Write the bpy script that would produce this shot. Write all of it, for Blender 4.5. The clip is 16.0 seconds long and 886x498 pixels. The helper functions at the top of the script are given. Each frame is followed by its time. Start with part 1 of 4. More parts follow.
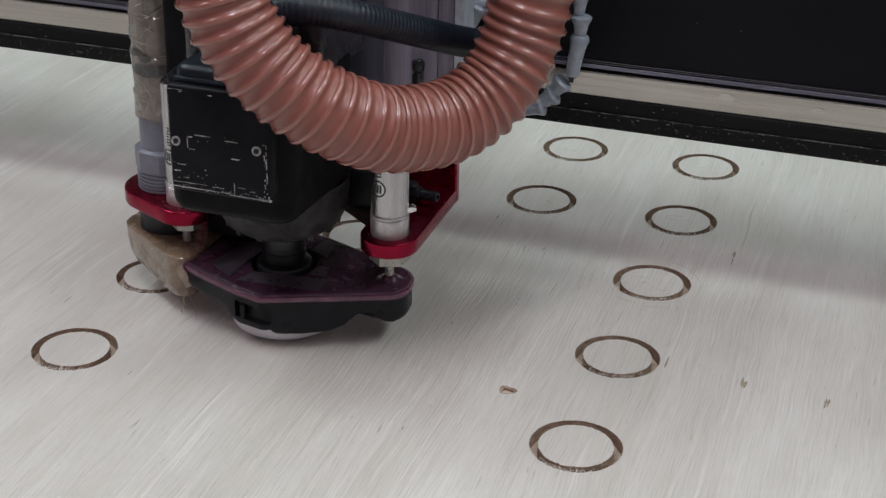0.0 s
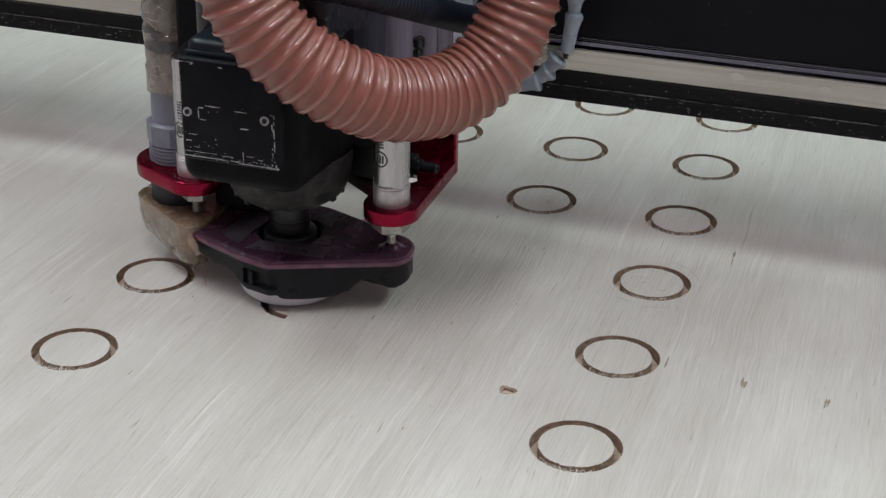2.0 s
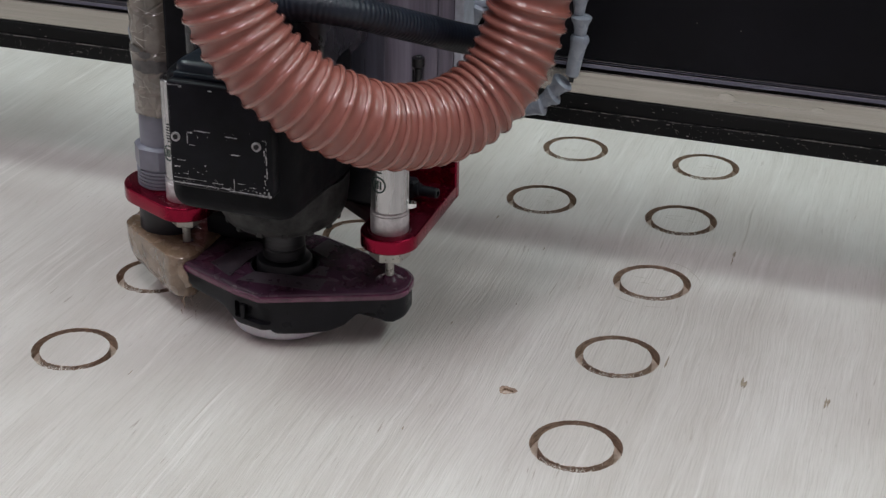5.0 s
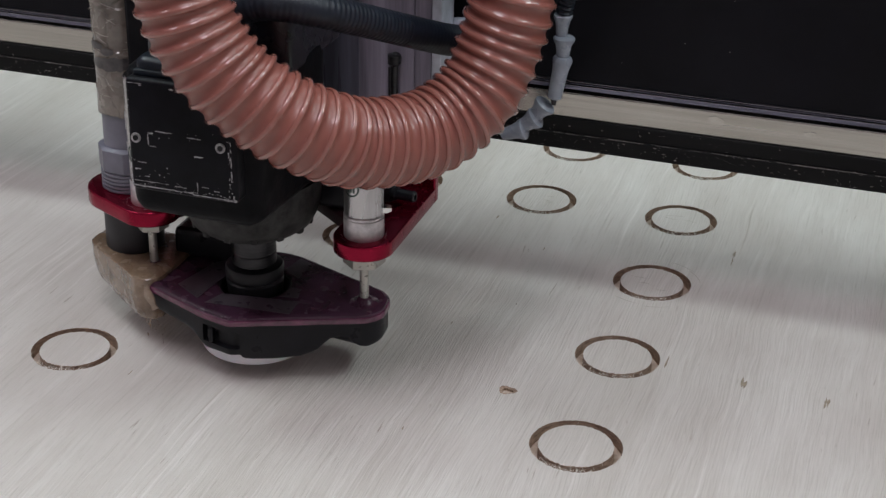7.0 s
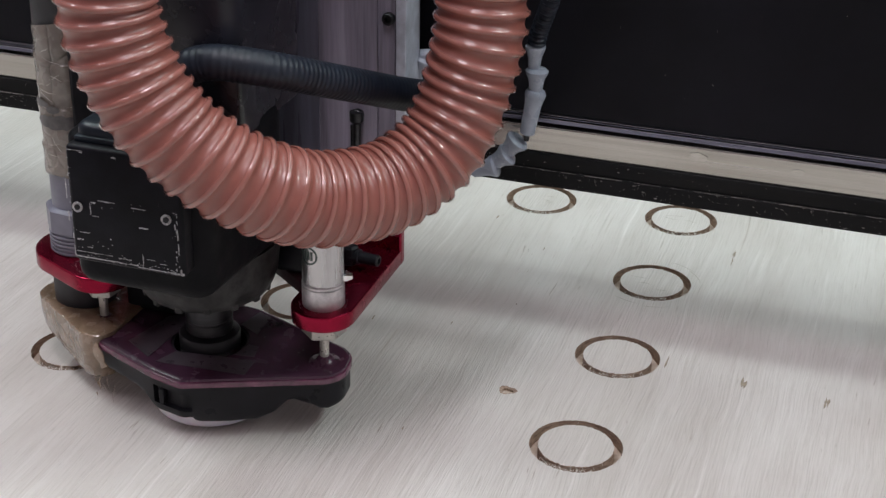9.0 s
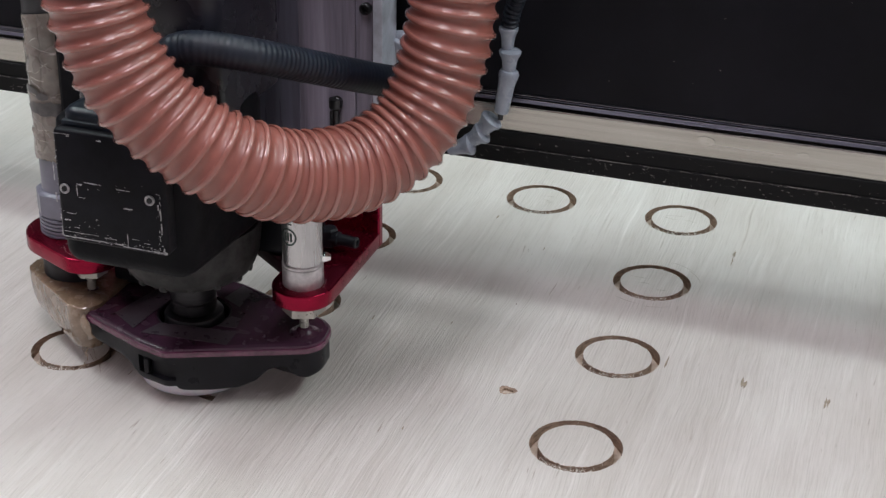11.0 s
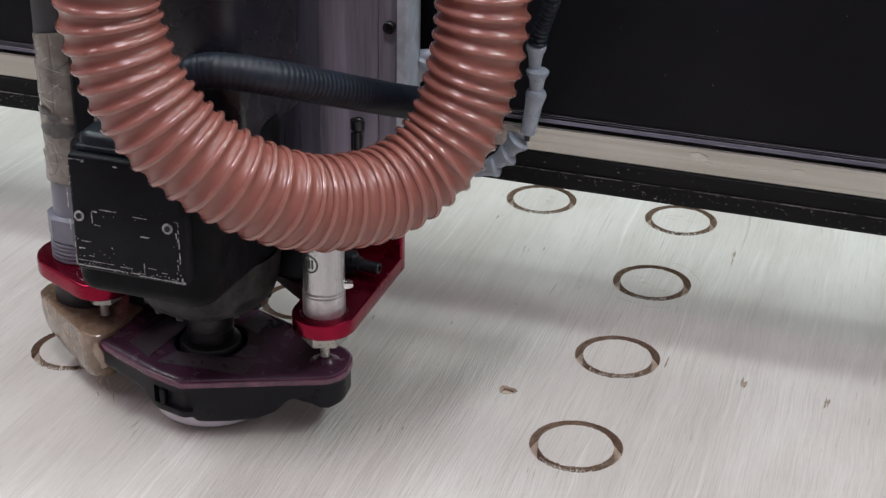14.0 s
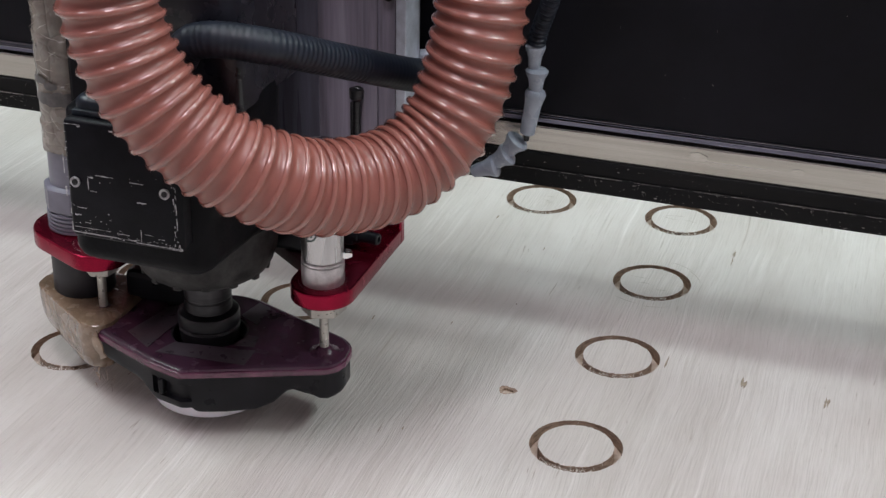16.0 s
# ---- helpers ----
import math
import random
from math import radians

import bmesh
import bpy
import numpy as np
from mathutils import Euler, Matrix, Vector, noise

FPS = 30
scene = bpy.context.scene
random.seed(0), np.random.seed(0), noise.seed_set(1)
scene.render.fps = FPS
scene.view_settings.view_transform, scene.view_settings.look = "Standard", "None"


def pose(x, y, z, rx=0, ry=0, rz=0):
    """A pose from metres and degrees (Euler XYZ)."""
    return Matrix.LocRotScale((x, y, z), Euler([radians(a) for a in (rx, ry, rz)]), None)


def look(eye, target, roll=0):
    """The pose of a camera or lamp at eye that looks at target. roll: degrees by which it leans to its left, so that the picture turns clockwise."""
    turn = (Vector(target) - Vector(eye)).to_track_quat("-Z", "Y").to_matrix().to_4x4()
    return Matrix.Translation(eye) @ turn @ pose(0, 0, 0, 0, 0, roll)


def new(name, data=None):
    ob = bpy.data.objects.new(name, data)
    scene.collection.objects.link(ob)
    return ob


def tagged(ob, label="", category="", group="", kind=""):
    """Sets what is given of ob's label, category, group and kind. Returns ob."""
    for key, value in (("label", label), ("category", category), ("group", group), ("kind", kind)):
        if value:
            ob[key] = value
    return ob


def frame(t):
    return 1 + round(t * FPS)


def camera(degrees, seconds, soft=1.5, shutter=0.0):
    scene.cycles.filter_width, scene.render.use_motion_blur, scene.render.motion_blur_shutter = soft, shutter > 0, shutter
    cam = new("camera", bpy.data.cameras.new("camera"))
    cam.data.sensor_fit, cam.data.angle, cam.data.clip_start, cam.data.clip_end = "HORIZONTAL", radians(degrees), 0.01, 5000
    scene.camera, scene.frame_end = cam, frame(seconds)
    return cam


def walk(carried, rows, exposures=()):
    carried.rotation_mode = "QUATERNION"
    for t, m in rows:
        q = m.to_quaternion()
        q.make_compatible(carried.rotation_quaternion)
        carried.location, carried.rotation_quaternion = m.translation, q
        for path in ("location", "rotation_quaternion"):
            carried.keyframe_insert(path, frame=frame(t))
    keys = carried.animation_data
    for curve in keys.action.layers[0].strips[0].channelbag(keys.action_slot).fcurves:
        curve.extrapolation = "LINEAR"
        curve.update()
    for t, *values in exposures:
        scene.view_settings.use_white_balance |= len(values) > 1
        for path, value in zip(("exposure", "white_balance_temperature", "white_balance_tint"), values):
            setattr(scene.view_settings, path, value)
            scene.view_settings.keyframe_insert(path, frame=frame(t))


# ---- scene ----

# world: x along the gantry, y away from the camera along the board's grain, z up; board top at z = 0
STEP = 0.120          # pitch of the cut circles
RING = 0.02975        # outer radius of a cut groove
KERF = 0.0056         # width of the router bit
PATH_R = RING - KERF / 2

cam = camera(31.66, 16.0, soft=1.4)
EYE = pose(0.41423, -0.82210, 0.54795, 90 - 26.1687, -0.9753, 18.3707)
walk(cam, [(0.0, EYE), (16.0, EYE)], exposures=[(0.0, -0.30, 6500, 7), (2.5, -0.31, 6500, 5.5), (4.6, -0.30, 6500, 7), (6.8, -0.34, 6500, 8.5), (7.5, -0.34, 6500, 9), (8.0, -0.23, 6500, 9), (8.8, 0.02, 6500, 9), (9.5, 0.08, 6500, 9), (12.0, 0.06, 6500, 9), (14.2, 0.08, 6500, 9), (16.0, 0.08, 6500, 9)])

# ---------------------------------------------------------------- world and lamps
world = bpy.data.worlds.new("workshop_air")
scene.world = world
world.use_nodes = True
world.node_tree.nodes["Background"].inputs[0].default_value = (0.80, 0.82, 0.85, 1)
world.node_tree.nodes["Background"].inputs[1].default_value = 0.03


def area_lamp(name, eye, target, sx, sy, watts, colour):
    data = bpy.data.lights.new(name, "AREA")
    data.shape, data.size, data.size_y = "RECTANGLE", sx, sy
    data.energy, data.color = watts, colour
    ob = new(name, data)
    ob.matrix_world = look(eye, target)
    return ob


LAMPS = [  # x, y of each ceiling fitting, its depth, watts, colour
    (-1.30, -0.75, 0.45, 9, (0.98, 0.90, 1.0)),
    (0.20, -0.75, 0.45, 14, (0.98, 0.905, 1.0)),
    (1.70, -0.75, 0.45, 7, (0.95, 0.915, 1.0)),
    (-1.30, 0.14, 0.45, 18, (0.83, 0.95, 0.97)),
    (0.20, -0.05, 0.60, 5.5, (0.83, 0.95, 0.97)),
    (1.70, 0.17, 0.45, 22, (0.83, 0.955, 0.97)),
    (-1.30, 1.00, 0.60, 9, (0.80, 0.94, 0.97)),
    (0.20, 1.00, 0.60, 6, (0.80, 0.94, 0.97)),
    (1.70, 1.00, 0.60, 9, (0.80, 0.94, 0.97)),
    (-1.30, 2.30, 0.60, 7, (0.80, 0.94, 0.97)),
    (0.20, 2.30, 0.60, 5, (0.80, 0.94, 0.97)),
    (1.70, 2.30, 0.60, 5, (0.80, 0.94, 0.97)),
]
CEIL = 2.05
for lx, ly, ld, lw, lc in LAMPS:
    area_lamp("ceiling_lamp_glow", (lx, ly, CEIL - 0.09), (lx, ly, 0), 0.50, ld, lw, lc)

# ---------------------------------------------------------------- materials


def material(name, base=(0.5, 0.5, 0.5), rough=0.5, metal=0.0, vary=0.0, scale=40.0, bump=0.0, bump_scale=200.0,
             rough_vary=0.0, coat=0.0, stretch=(1, 1, 1), spec=0.5, second=None, sub=0.0):
    m = bpy.data.materials.new(name)
    m.use_nodes = True
    nt = m.node_tree
    b = nt.nodes["Principled BSDF"]
    b.inputs["Roughness"].default_value = rough
    b.inputs["Metallic"].default_value = metal
    b.inputs["Coat Weight"].default_value = coat
    b.inputs["Coat Roughness"].default_value = 0.12
    b.inputs["Specular IOR Level"].default_value = spec
    if sub:
        b.inputs["Subsurface Weight"].default_value = sub
        b.inputs["Subsurface Scale"].default_value = 0.004
    co = nt.nodes.new("ShaderNodeTexCoord")
    mp = nt.nodes.new("ShaderNodeMapping")
    mp.inputs["Scale"].default_value = stretch
    nt.links.new(co.outputs["Object"], mp.inputs[0])
    b.inputs["Base Color"].default_value = (*base, 1)
    if vary or second:
        n1 = nt.nodes.new("ShaderNodeTexNoise")
        n1.inputs["Scale"].default_value = scale
        n1.inputs["Detail"].default_value = 6
        n1.inputs["Roughness"].default_value = 0.65
        nt.links.new(mp.outputs[0], n1.inputs["Vector"])
        rmp = nt.nodes.new("ShaderNodeValToRGB")
        lo = tuple(c * (1 - vary) for c in base)
        hi = second if second else tuple(min(1, c * (1 + vary)) for c in base)
        rmp.color_ramp.elements[0].position, rmp.color_ramp.elements[1].position = 0.3, 0.72
        rmp.color_ramp.elements[0].color, rmp.color_ramp.elements[1].color = (*lo, 1), (*hi, 1)
        nt.links.new(n1.outputs["Fac"], rmp.inputs[0])
        nt.links.new(rmp.outputs[0], b.inputs["Base Color"])
    if rough_vary:
        n3 = nt.nodes.new("ShaderNodeTexNoise")
        n3.inputs["Scale"].default_value = scale * 1.7
        n3.inputs["Detail"].default_value = 4
        nt.links.new(mp.outputs[0], n3.inputs["Vector"])
        mr = nt.nodes.new("ShaderNodeMapRange")
        mr.inputs["From Min"].default_value, mr.inputs["From Max"].default_value = 0.3, 0.7
        mr.inputs["To Min"].default_value, mr.inputs["To Max"].default_value = max(0.03, rough - rough_vary), min(1, rough + rough_vary)
        nt.links.new(n3.outputs["Fac"], mr.inputs[0])
        nt.links.new(mr.outputs[0], b.inputs["Roughness"])
    if bump:
        n2 = nt.nodes.new("ShaderNodeTexNoise")
        n2.inputs["Scale"].default_value = bump_scale
        n2.inputs["Detail"].default_value = 5
        nt.links.new(mp.outputs[0], n2.inputs["Vector"])
        bp = nt.nodes.new("ShaderNodeBump")
        bp.inputs["Strength"].default_value = bump
        bp.inputs["Distance"].default_value = 0.001
        nt.links.new(n2.outputs["Fac"], bp.inputs["Height"])
        nt.links.new(bp.outputs[0], b.inputs["Normal"])
    return m


def wood_material(name):
    """Pale rotary-cut veneer: long fine fibres, broad soft bands, short dark pores."""
    m = bpy.data.materials.new(name)
    m.use_nodes = True
    nt = m.node_tree
    N, L = nt.nodes, nt.links
    b = N["Principled BSDF"]
    b.inputs["Roughness"].default_value = 0.44
    b.inputs["Specular IOR Level"].default_value = 0.55
    co = N.new("ShaderNodeTexCoord")
    source = [co.outputs["Object"]]

    def noise_at(sx, sy, sz, scale, detail, rough=0.6, dist=0.0):
        mp = N.new("ShaderNodeMapping")
        mp.inputs["Scale"].default_value = (sx, sy, sz)
        L.new(source[0], mp.inputs[0])
        n = N.new("ShaderNodeTexNoise")
        n.inputs["Scale"].default_value, n.inputs["Detail"].default_value = scale, detail
        n.inputs["Roughness"].default_value, n.inputs["Distortion"].default_value = rough, dist
        L.new(mp.outputs[0], n.inputs["Vector"])
        return n.outputs["Fac"]

    def ramp(fac, stops):
        r = N.new("ShaderNodeValToRGB")
        while len(r.color_ramp.elements) < len(stops):
            r.color_ramp.elements.new(0.5)
        for e, (p, c) in zip(r.color_ramp.elements, stops):
            e.position, e.color = p, (*c, 1)
        L.new(fac, r.inputs[0])
        return r.outputs[0]

    def mix(kind, fac, a, c):
        x = N.new("ShaderNodeMix")
        x.data_type, x.blend_type = "RGBA", kind
        if isinstance(fac, float):
            x.inputs[0].default_value = fac
        else:
            L.new(fac, x.inputs[0])
        L.new(a, x.inputs[6])
        L.new(c, x.inputs[7])
        return x.outputs[2]

    # a slow sideways drift keeps the fibres from running dead straight
    warp = N.new("ShaderNodeTexNoise")
    warp.inputs["Scale"].default_value, warp.inputs["Detail"].default_value = 7, 2
    L.new(co.outputs["Object"], warp.inputs["Vector"])
    shift = N.new("ShaderNodeVectorMath")
    shift.operation = "MULTIPLY_ADD"
    shift.inputs[1].default_value = (0.0125, 0, 0)
    L.new(warp.outputs["Color"], shift.inputs[0])
    L.new(co.outputs["Object"], shift.inputs[2])
    source[0] = shift.outputs[0]

    def mask(fac, lo, hi, a, c):
        r = N.new("ShaderNodeMapRange")
        for k, v in zip(("From Min", "From Max", "To Min", "To Max"), (lo, hi, a, c)):
            r.inputs[k].default_value = v
        L.new(fac, r.inputs[0])
        return r.outputs[0]

    broad = ramp(noise_at(1, 0.07, 1, 9, 5, 0.6, 0.6), [(0.28, (0.575, 0.540, 0.495)), (0.52, (0.655, 0.622, 0.584)), (0.75, (0.735, 0.708, 0.672))])
    cloud = ramp(noise_at(1, 0.45, 1, 14, 4, 0.55), [(0.33, (0.865, 0.845, 0.832)), (0.64, (1, 1, 1))])
    fibre = ramp(noise_at(1, 0.026, 1, 430, 4, 0.6, 0.3), [(0.30, (0.85, 0.838, 0.822)), (0.47, (0.968, 0.963, 0.958)), (0.70, (1.0, 1.0, 1.0))])
    fine = ramp(noise_at(1, 0.035, 1, 1150, 3, 0.6, 0.3), [(0.28, (0.86, 0.85, 0.83)), (0.50, (1, 1, 1))])
    pore = ramp(noise_at(1, 0.085, 1, 430, 2, 0.5, 0.5), [(0.675, (1, 1, 1)), (0.76, (0.50, 0.43, 0.37))])
    line = ramp(noise_at(1, 0.020, 1, 210, 3, 0.55, 0.4), [(0.655, (1, 1, 1)), (0.75, (0.66, 0.60, 0.54))])
    silk = ramp(noise_at(1, 0.028, 1, 170, 5, 0.65, 0.4), [(0.54, (0, 0, 0)), (0.74, (0.15, 0.15, 0.155))])
    col = mix("MULTIPLY", mask(noise_at(1, 0.3, 1, 19, 3), 0.35, 0.65, 0.65, 1.0), broad, fibre)
    col = mix("MULTIPLY", mask(noise_at(1, 0.4, 1, 27, 2), 0.35, 0.65, 0.40, 0.85), col, fine)
    col = mix("MULTIPLY", 0.85, col, cloud)
    col = mix("MULTIPLY", mask(noise_at(1, 0.5, 1, 13, 2), 0.42, 0.62, 0.05, 0.75), col, pore)
    col = mix("MULTIPLY", mask(noise_at(1, 0.25, 1, 17, 2), 0.38, 0.65, 0.08, 0.80), col, line)
    col = mix("ADD", mask(noise_at(1, 0.35, 1, 11, 2), 0.40, 0.60, 0.1, 1.0), col, silk)
    L.new(col, b.inputs["Base Color"])
    bp = N.new("ShaderNodeBump")
    bp.inputs["Strength"].default_value, bp.inputs["Distance"].default_value = 1.0, 0.0009
    L.new(noise_at(1, 0.036, 1, 620, 3, 0.55, 0.3), bp.inputs["Height"])
    L.new(bp.outputs[0], b.inputs["Normal"])
    return m


WOOD = wood_material("pale_veneer")
CUT = material("scorched_ply_edge", (0.275, 0.168, 0.117), 0.85, vary=0.45, scale=160, stretch=(1, 1, 4), bump=0.4, bump_scale=500, second=(0.53, 0.385, 0.285))
KERF_FLOOR = material("raw_kerf_floor", (0.55, 0.415, 0.32), 0.9, vary=0.35, scale=120, bump=0.4, second=(0.70, 0.585, 0.48))
FIBRE = material("torn_fibre", (0.72, 0.66, 0.58), 0.7, vary=0.25, scale=200)
MARK = material("mineral_streak", (0.30, 0.245, 0.18), 0.8, vary=0.4, scale=300)
BED = material("spoil_board", (0.36, 0.28, 0.20), 0.9, vary=0.2, scale=30, bump=0.2)
BLACK_BEAM = material("black_anodised_beam", (0.006, 0.006, 0.0065), 0.45, spec=0.15, vary=0.4, scale=25, rough_vary=0.12, bump=0.05, bump_scale=300, stretch=(0.2, 1, 1))
BLACK_PANEL = material("black_painted_panel", (0.0045, 0.0045, 0.0070), 0.52, spec=0.15, vary=0.5, scale=12, rough_vary=0.1, bump=0.04, bump_scale=120)
DUST = material("wood_dust_specks", (0.36, 0.34, 0.32), 0.9, vary=0.35, scale=300)
SEAT_DUST = material("pinkish_dust", (0.46, 0.34, 0.37), 0.9, vary=0.3, scale=300)
RAIL = material("polished_rail_steel", (0.44, 0.42, 0.385), 0.20, metal=1.0, vary=0.14, scale=420, rough_vary=0.08, bump=0.10, bump_scale=900, stretch=(0.012, 1, 1))
RAIL_GLINT = material("rail_glint_steel", (0.82, 0.80, 0.75), 0.16, metal=1.0, vary=0.08, scale=200)
SPOT = material("rail_highlight_steel", (0.50, 0.48, 0.44), 0.24, metal=1.0, vary=0.1, scale=200)
RAIL_GREY = material("worn_rail_ridge", (0.27, 0.26, 0.29), 0.30, metal=1.0, vary=0.4, scale=60, rough_vary=0.1, stretch=(0.04, 1, 1))
RAIL_DARK = material("oiled_rail_groove", (0.135, 0.135, 0.18), 0.26, metal=1.0, vary=0.3, scale=30, rough_vary=0.1, stretch=(0.1, 1, 1))
CAST = material("black_spindle_casting", (0.0078, 0.0078, 0.0096), 0.46, spec=0.07, vary=0.45, scale=35, bump=0.25, bump_scale=260, rough_vary=0.12)
MOTOR = material("glossy_slate_motor_paint", (0.014, 0.014, 0.020), 0.26, spec=0.45, vary=0.4, scale=30, rough_vary=0.08, bump=0.05, bump_scale=120)
PAINT = material("worn_black_box_paint", (0.0050, 0.0050, 0.0078), 0.45, spec=0.13, vary=0.4, scale=60, bump=0.12, bump_scale=320, rough_vary=0.1)
BLUEBLACK = material("blue_black_cap", (0.009, 0.015, 0.024), 0.38, spec=0.3, vary=0.4, scale=50, bump=0.1, rough_vary=0.1)
SCUFF = material("bared_aluminium_scuff", (0.46, 0.46, 0.47), 0.55, metal=0.4, vary=0.55, scale=500)
RED = material("red_anodised_aluminium", (0.25, 0.006, 0.030), 0.24, metal=0.88, vary=0.25, scale=45, rough_vary=0.08, bump=0.04, bump_scale=300)
WEB = material("dark_red_web", (0.018, 0.0055, 0.0075), 0.5, spec=0.10, vary=0.4, scale=60, rough_vary=0.1, bump=0.08)
PURPLE = material("purple_acrylic_plate", (0.050, 0.0175, 0.036), 0.26, vary=0.15, scale=45, rough_vary=0.02, spec=0.48, bump=0.04, bump_scale=90, second=(0.072, 0.030, 0.056))
MOUND = material("scuffed_purple_boss", (0.050, 0.015, 0.032), 0.26, vary=0.4, scale=160, bump=0.1, rough_vary=0.1, second=(0.078, 0.032, 0.056))
EDGE = material("frosted_purple_edge", (0.080, 0.015, 0.042), 0.24, vary=0.35, scale=70, bump=0.3, bump_scale=260, coat=0.6, second=(0.15, 0.036, 0.085))
SHOE = material("black_rubber_shoe", (0.0100, 0.0100, 0.0128), 0.36, spec=0.20, vary=0.3, scale=40, bump=0.08, rough_vary=0.1)
RUBBER = material("dark_rubber_skirt", (0.016, 0.016, 0.021), 0.5, vary=0.3, scale=60, bump=0.15)
NYLON = material("white_nylon_disc", (0.78, 0.75, 0.81), 0.35, vary=0.08, scale=60, sub=0.1, bump=0.05)
TAPE = material("brown_packing_tape", (0.195, 0.126, 0.076), 0.25, vary=0.35, scale=60, bump=0.30, bump_scale=90, coat=0.9, rough_vary=0.06, second=(0.31, 0.220, 0.148))
TAPE_GREY = material("aged_packing_tape", (0.155, 0.130, 0.110), 0.26, vary=0.38, scale=26, bump=0.3, bump_scale=90, coat=0.7, rough_vary=0.12, second=(0.29, 0.25, 0.21))


def crease(mat, scale, strength, stretch):
    """Adds sharp folds to a material: the borders of stretched cells push its surface in."""
    nt = mat.node_tree
    bump = next(n for n in nt.nodes if n.bl_idname == "ShaderNodeBump")
    co = nt.nodes.new("ShaderNodeTexCoord")
    mp = nt.nodes.new("ShaderNodeMapping")
    mp.inputs["Scale"].default_value = stretch
    mp.inputs["Rotation"].default_value = (0.4, 0.5, 0.3)
    vo = nt.nodes.new("ShaderNodeTexVoronoi")
    vo.feature = "DISTANCE_TO_EDGE"
    vo.inputs["Scale"].default_value = scale
    rm = nt.nodes.new("ShaderNodeValToRGB")
    rm.color_ramp.elements[0].position, rm.color_ramp.elements[1].position = 0.0, 0.06
    b2 = nt.nodes.new("ShaderNodeBump")
    b2.inputs["Strength"].default_value, b2.inputs["Distance"].default_value = strength, 0.001
    nt.links.new(co.outputs["Object"], mp.inputs[0])
    nt.links.new(mp.outputs[0], vo.inputs["Vector"])
    nt.links.new(vo.outputs["Distance"], rm.inputs[0])
    nt.links.new(rm.outputs[0], b2.inputs["Height"])
    nt.links.new(bump.outputs[0], b2.inputs["Normal"])
    nt.links.new(b2.outputs[0], nt.nodes["Principled BSDF"].inputs["Normal"])


crease(TAPE, 48, 0.30, (1, 1, 0.30))
crease(TAPE_GREY, 55, 0.6, (1, 1, 0.8))
FOLD = material("creased_tape_edge", (0.50, 0.46, 0.41), 0.3, vary=0.3, scale=200)
TAPE_DARK = material("grimy_tape", (0.040, 0.036, 0.040), 0.3, vary=0.4, scale=120, bump=0.3, bump_scale=120, coat=0.3, second=(0.10, 0.09, 0.088))
RIDGE = material("shiny_tape_fold", (0.24, 0.165, 0.105), 0.16, vary=0.3, scale=300, coat=1.0, bump=0.3, bump_scale=500)
PVC = material("grey_pvc_pipe", (0.165, 0.165, 0.205), 0.36, vary=0.18, scale=40, rough_vary=0.08, bump=0.05)
STEEL = material("satin_cylinder_steel", (0.47, 0.46, 0.47), 0.27, metal=1.0, vary=0.28, scale=90, rough_vary=0.08, stretch=(1, 1, 0.1), bump=0.03)
CAP = material("scuffed_cap_aluminium", (0.58, 0.555, 0.57), 0.42, metal=0.75, vary=0.3, scale=120, rough_vary=0.12, bump=0.1, bump_scale=300)
NUT = material("zinc_plated_nut", (0.42, 0.405, 0.37), 0.34, metal=0.6, vary=0.2, scale=150, rough_vary=0.1)
NOSE = material("dusty_black_casting", (0.011, 0.011, 0.012), 0.50, spec=0.20, vary=0.5, scale=90, bump=0.2, bump_scale=200, second=(0.064, 0.063, 0.062))
NUTBLACK = material("blackened_nut", (0.012, 0.012, 0.014), 0.34, vary=0.3, scale=80, spec=0.3)
CHROME = material("bright_chrome_plug", (0.75, 0.75, 0.76), 0.14, metal=1.0, vary=0.1, scale=90)
COLLET = material("dull_collet_steel", (0.054, 0.053, 0.056), 0.38, metal=1.0, vary=0.3, scale=80, rough_vary=0.1, stretch=(1, 1, 6))
PLATE = material("oily_grey_plate", (0.30, 0.272, 0.335), 0.40, metal=0.25, vary=0.55, scale=22, rough_vary=0.14, bump=0.06, stretch=(3, 3, 0.16))
PLATE_EDGE = material("bare_plate_edge", (0.60, 0.63, 0.70), 0.45, metal=0.4, vary=0.25, scale=60, rough_vary=0.1)
NAVY = material("dark_slate_plate", (0.155, 0.152, 0.20), 0.36, metal=0.2, vary=0.5, scale=22, rough_vary=0.12, stretch=(3, 3, 0.16))
BOLT = material("black_oxide_bolt", (0.03, 0.03, 0.032), 0.35, metal=0.8, vary=0.3, scale=100)
HOSE = material("salmon_pu_hose", (0.262, 0.089, 0.069), 0.36, vary=0.16, scale=30, rough_vary=0.07, coat=0.12, bump=0.06, bump_scale=120)
RIB = material("salmon_hose_rib", (0.292, 0.111, 0.088), 0.20, vary=0.12, scale=50, coat=0.65, bump=0.30, bump_scale=100)
CONDUIT = material("black_conduit", (0.009, 0.013, 0.022), 0.46, spec=0.4, vary=0.3, scale=60, rough_vary=0.08)
GREYPLASTIC = material("grey_segment_plastic", (0.30, 0.33, 0.385), 0.27, vary=0.15, scale=60, rough_vary=0.08, bump=0.06)
WALLPAINT = material("off_white_wall", (0.90, 0.795, 0.82), 0.8, vary=0.05, scale=4, bump=0.1)
CONCRETE = material("grey_concrete", (0.25, 0.24, 0.23), 0.8, vary=0.2, scale=5, bump=0.2)
TUBE = bpy.data.materials.new("lit_tube")
TUBE.use_nodes = True
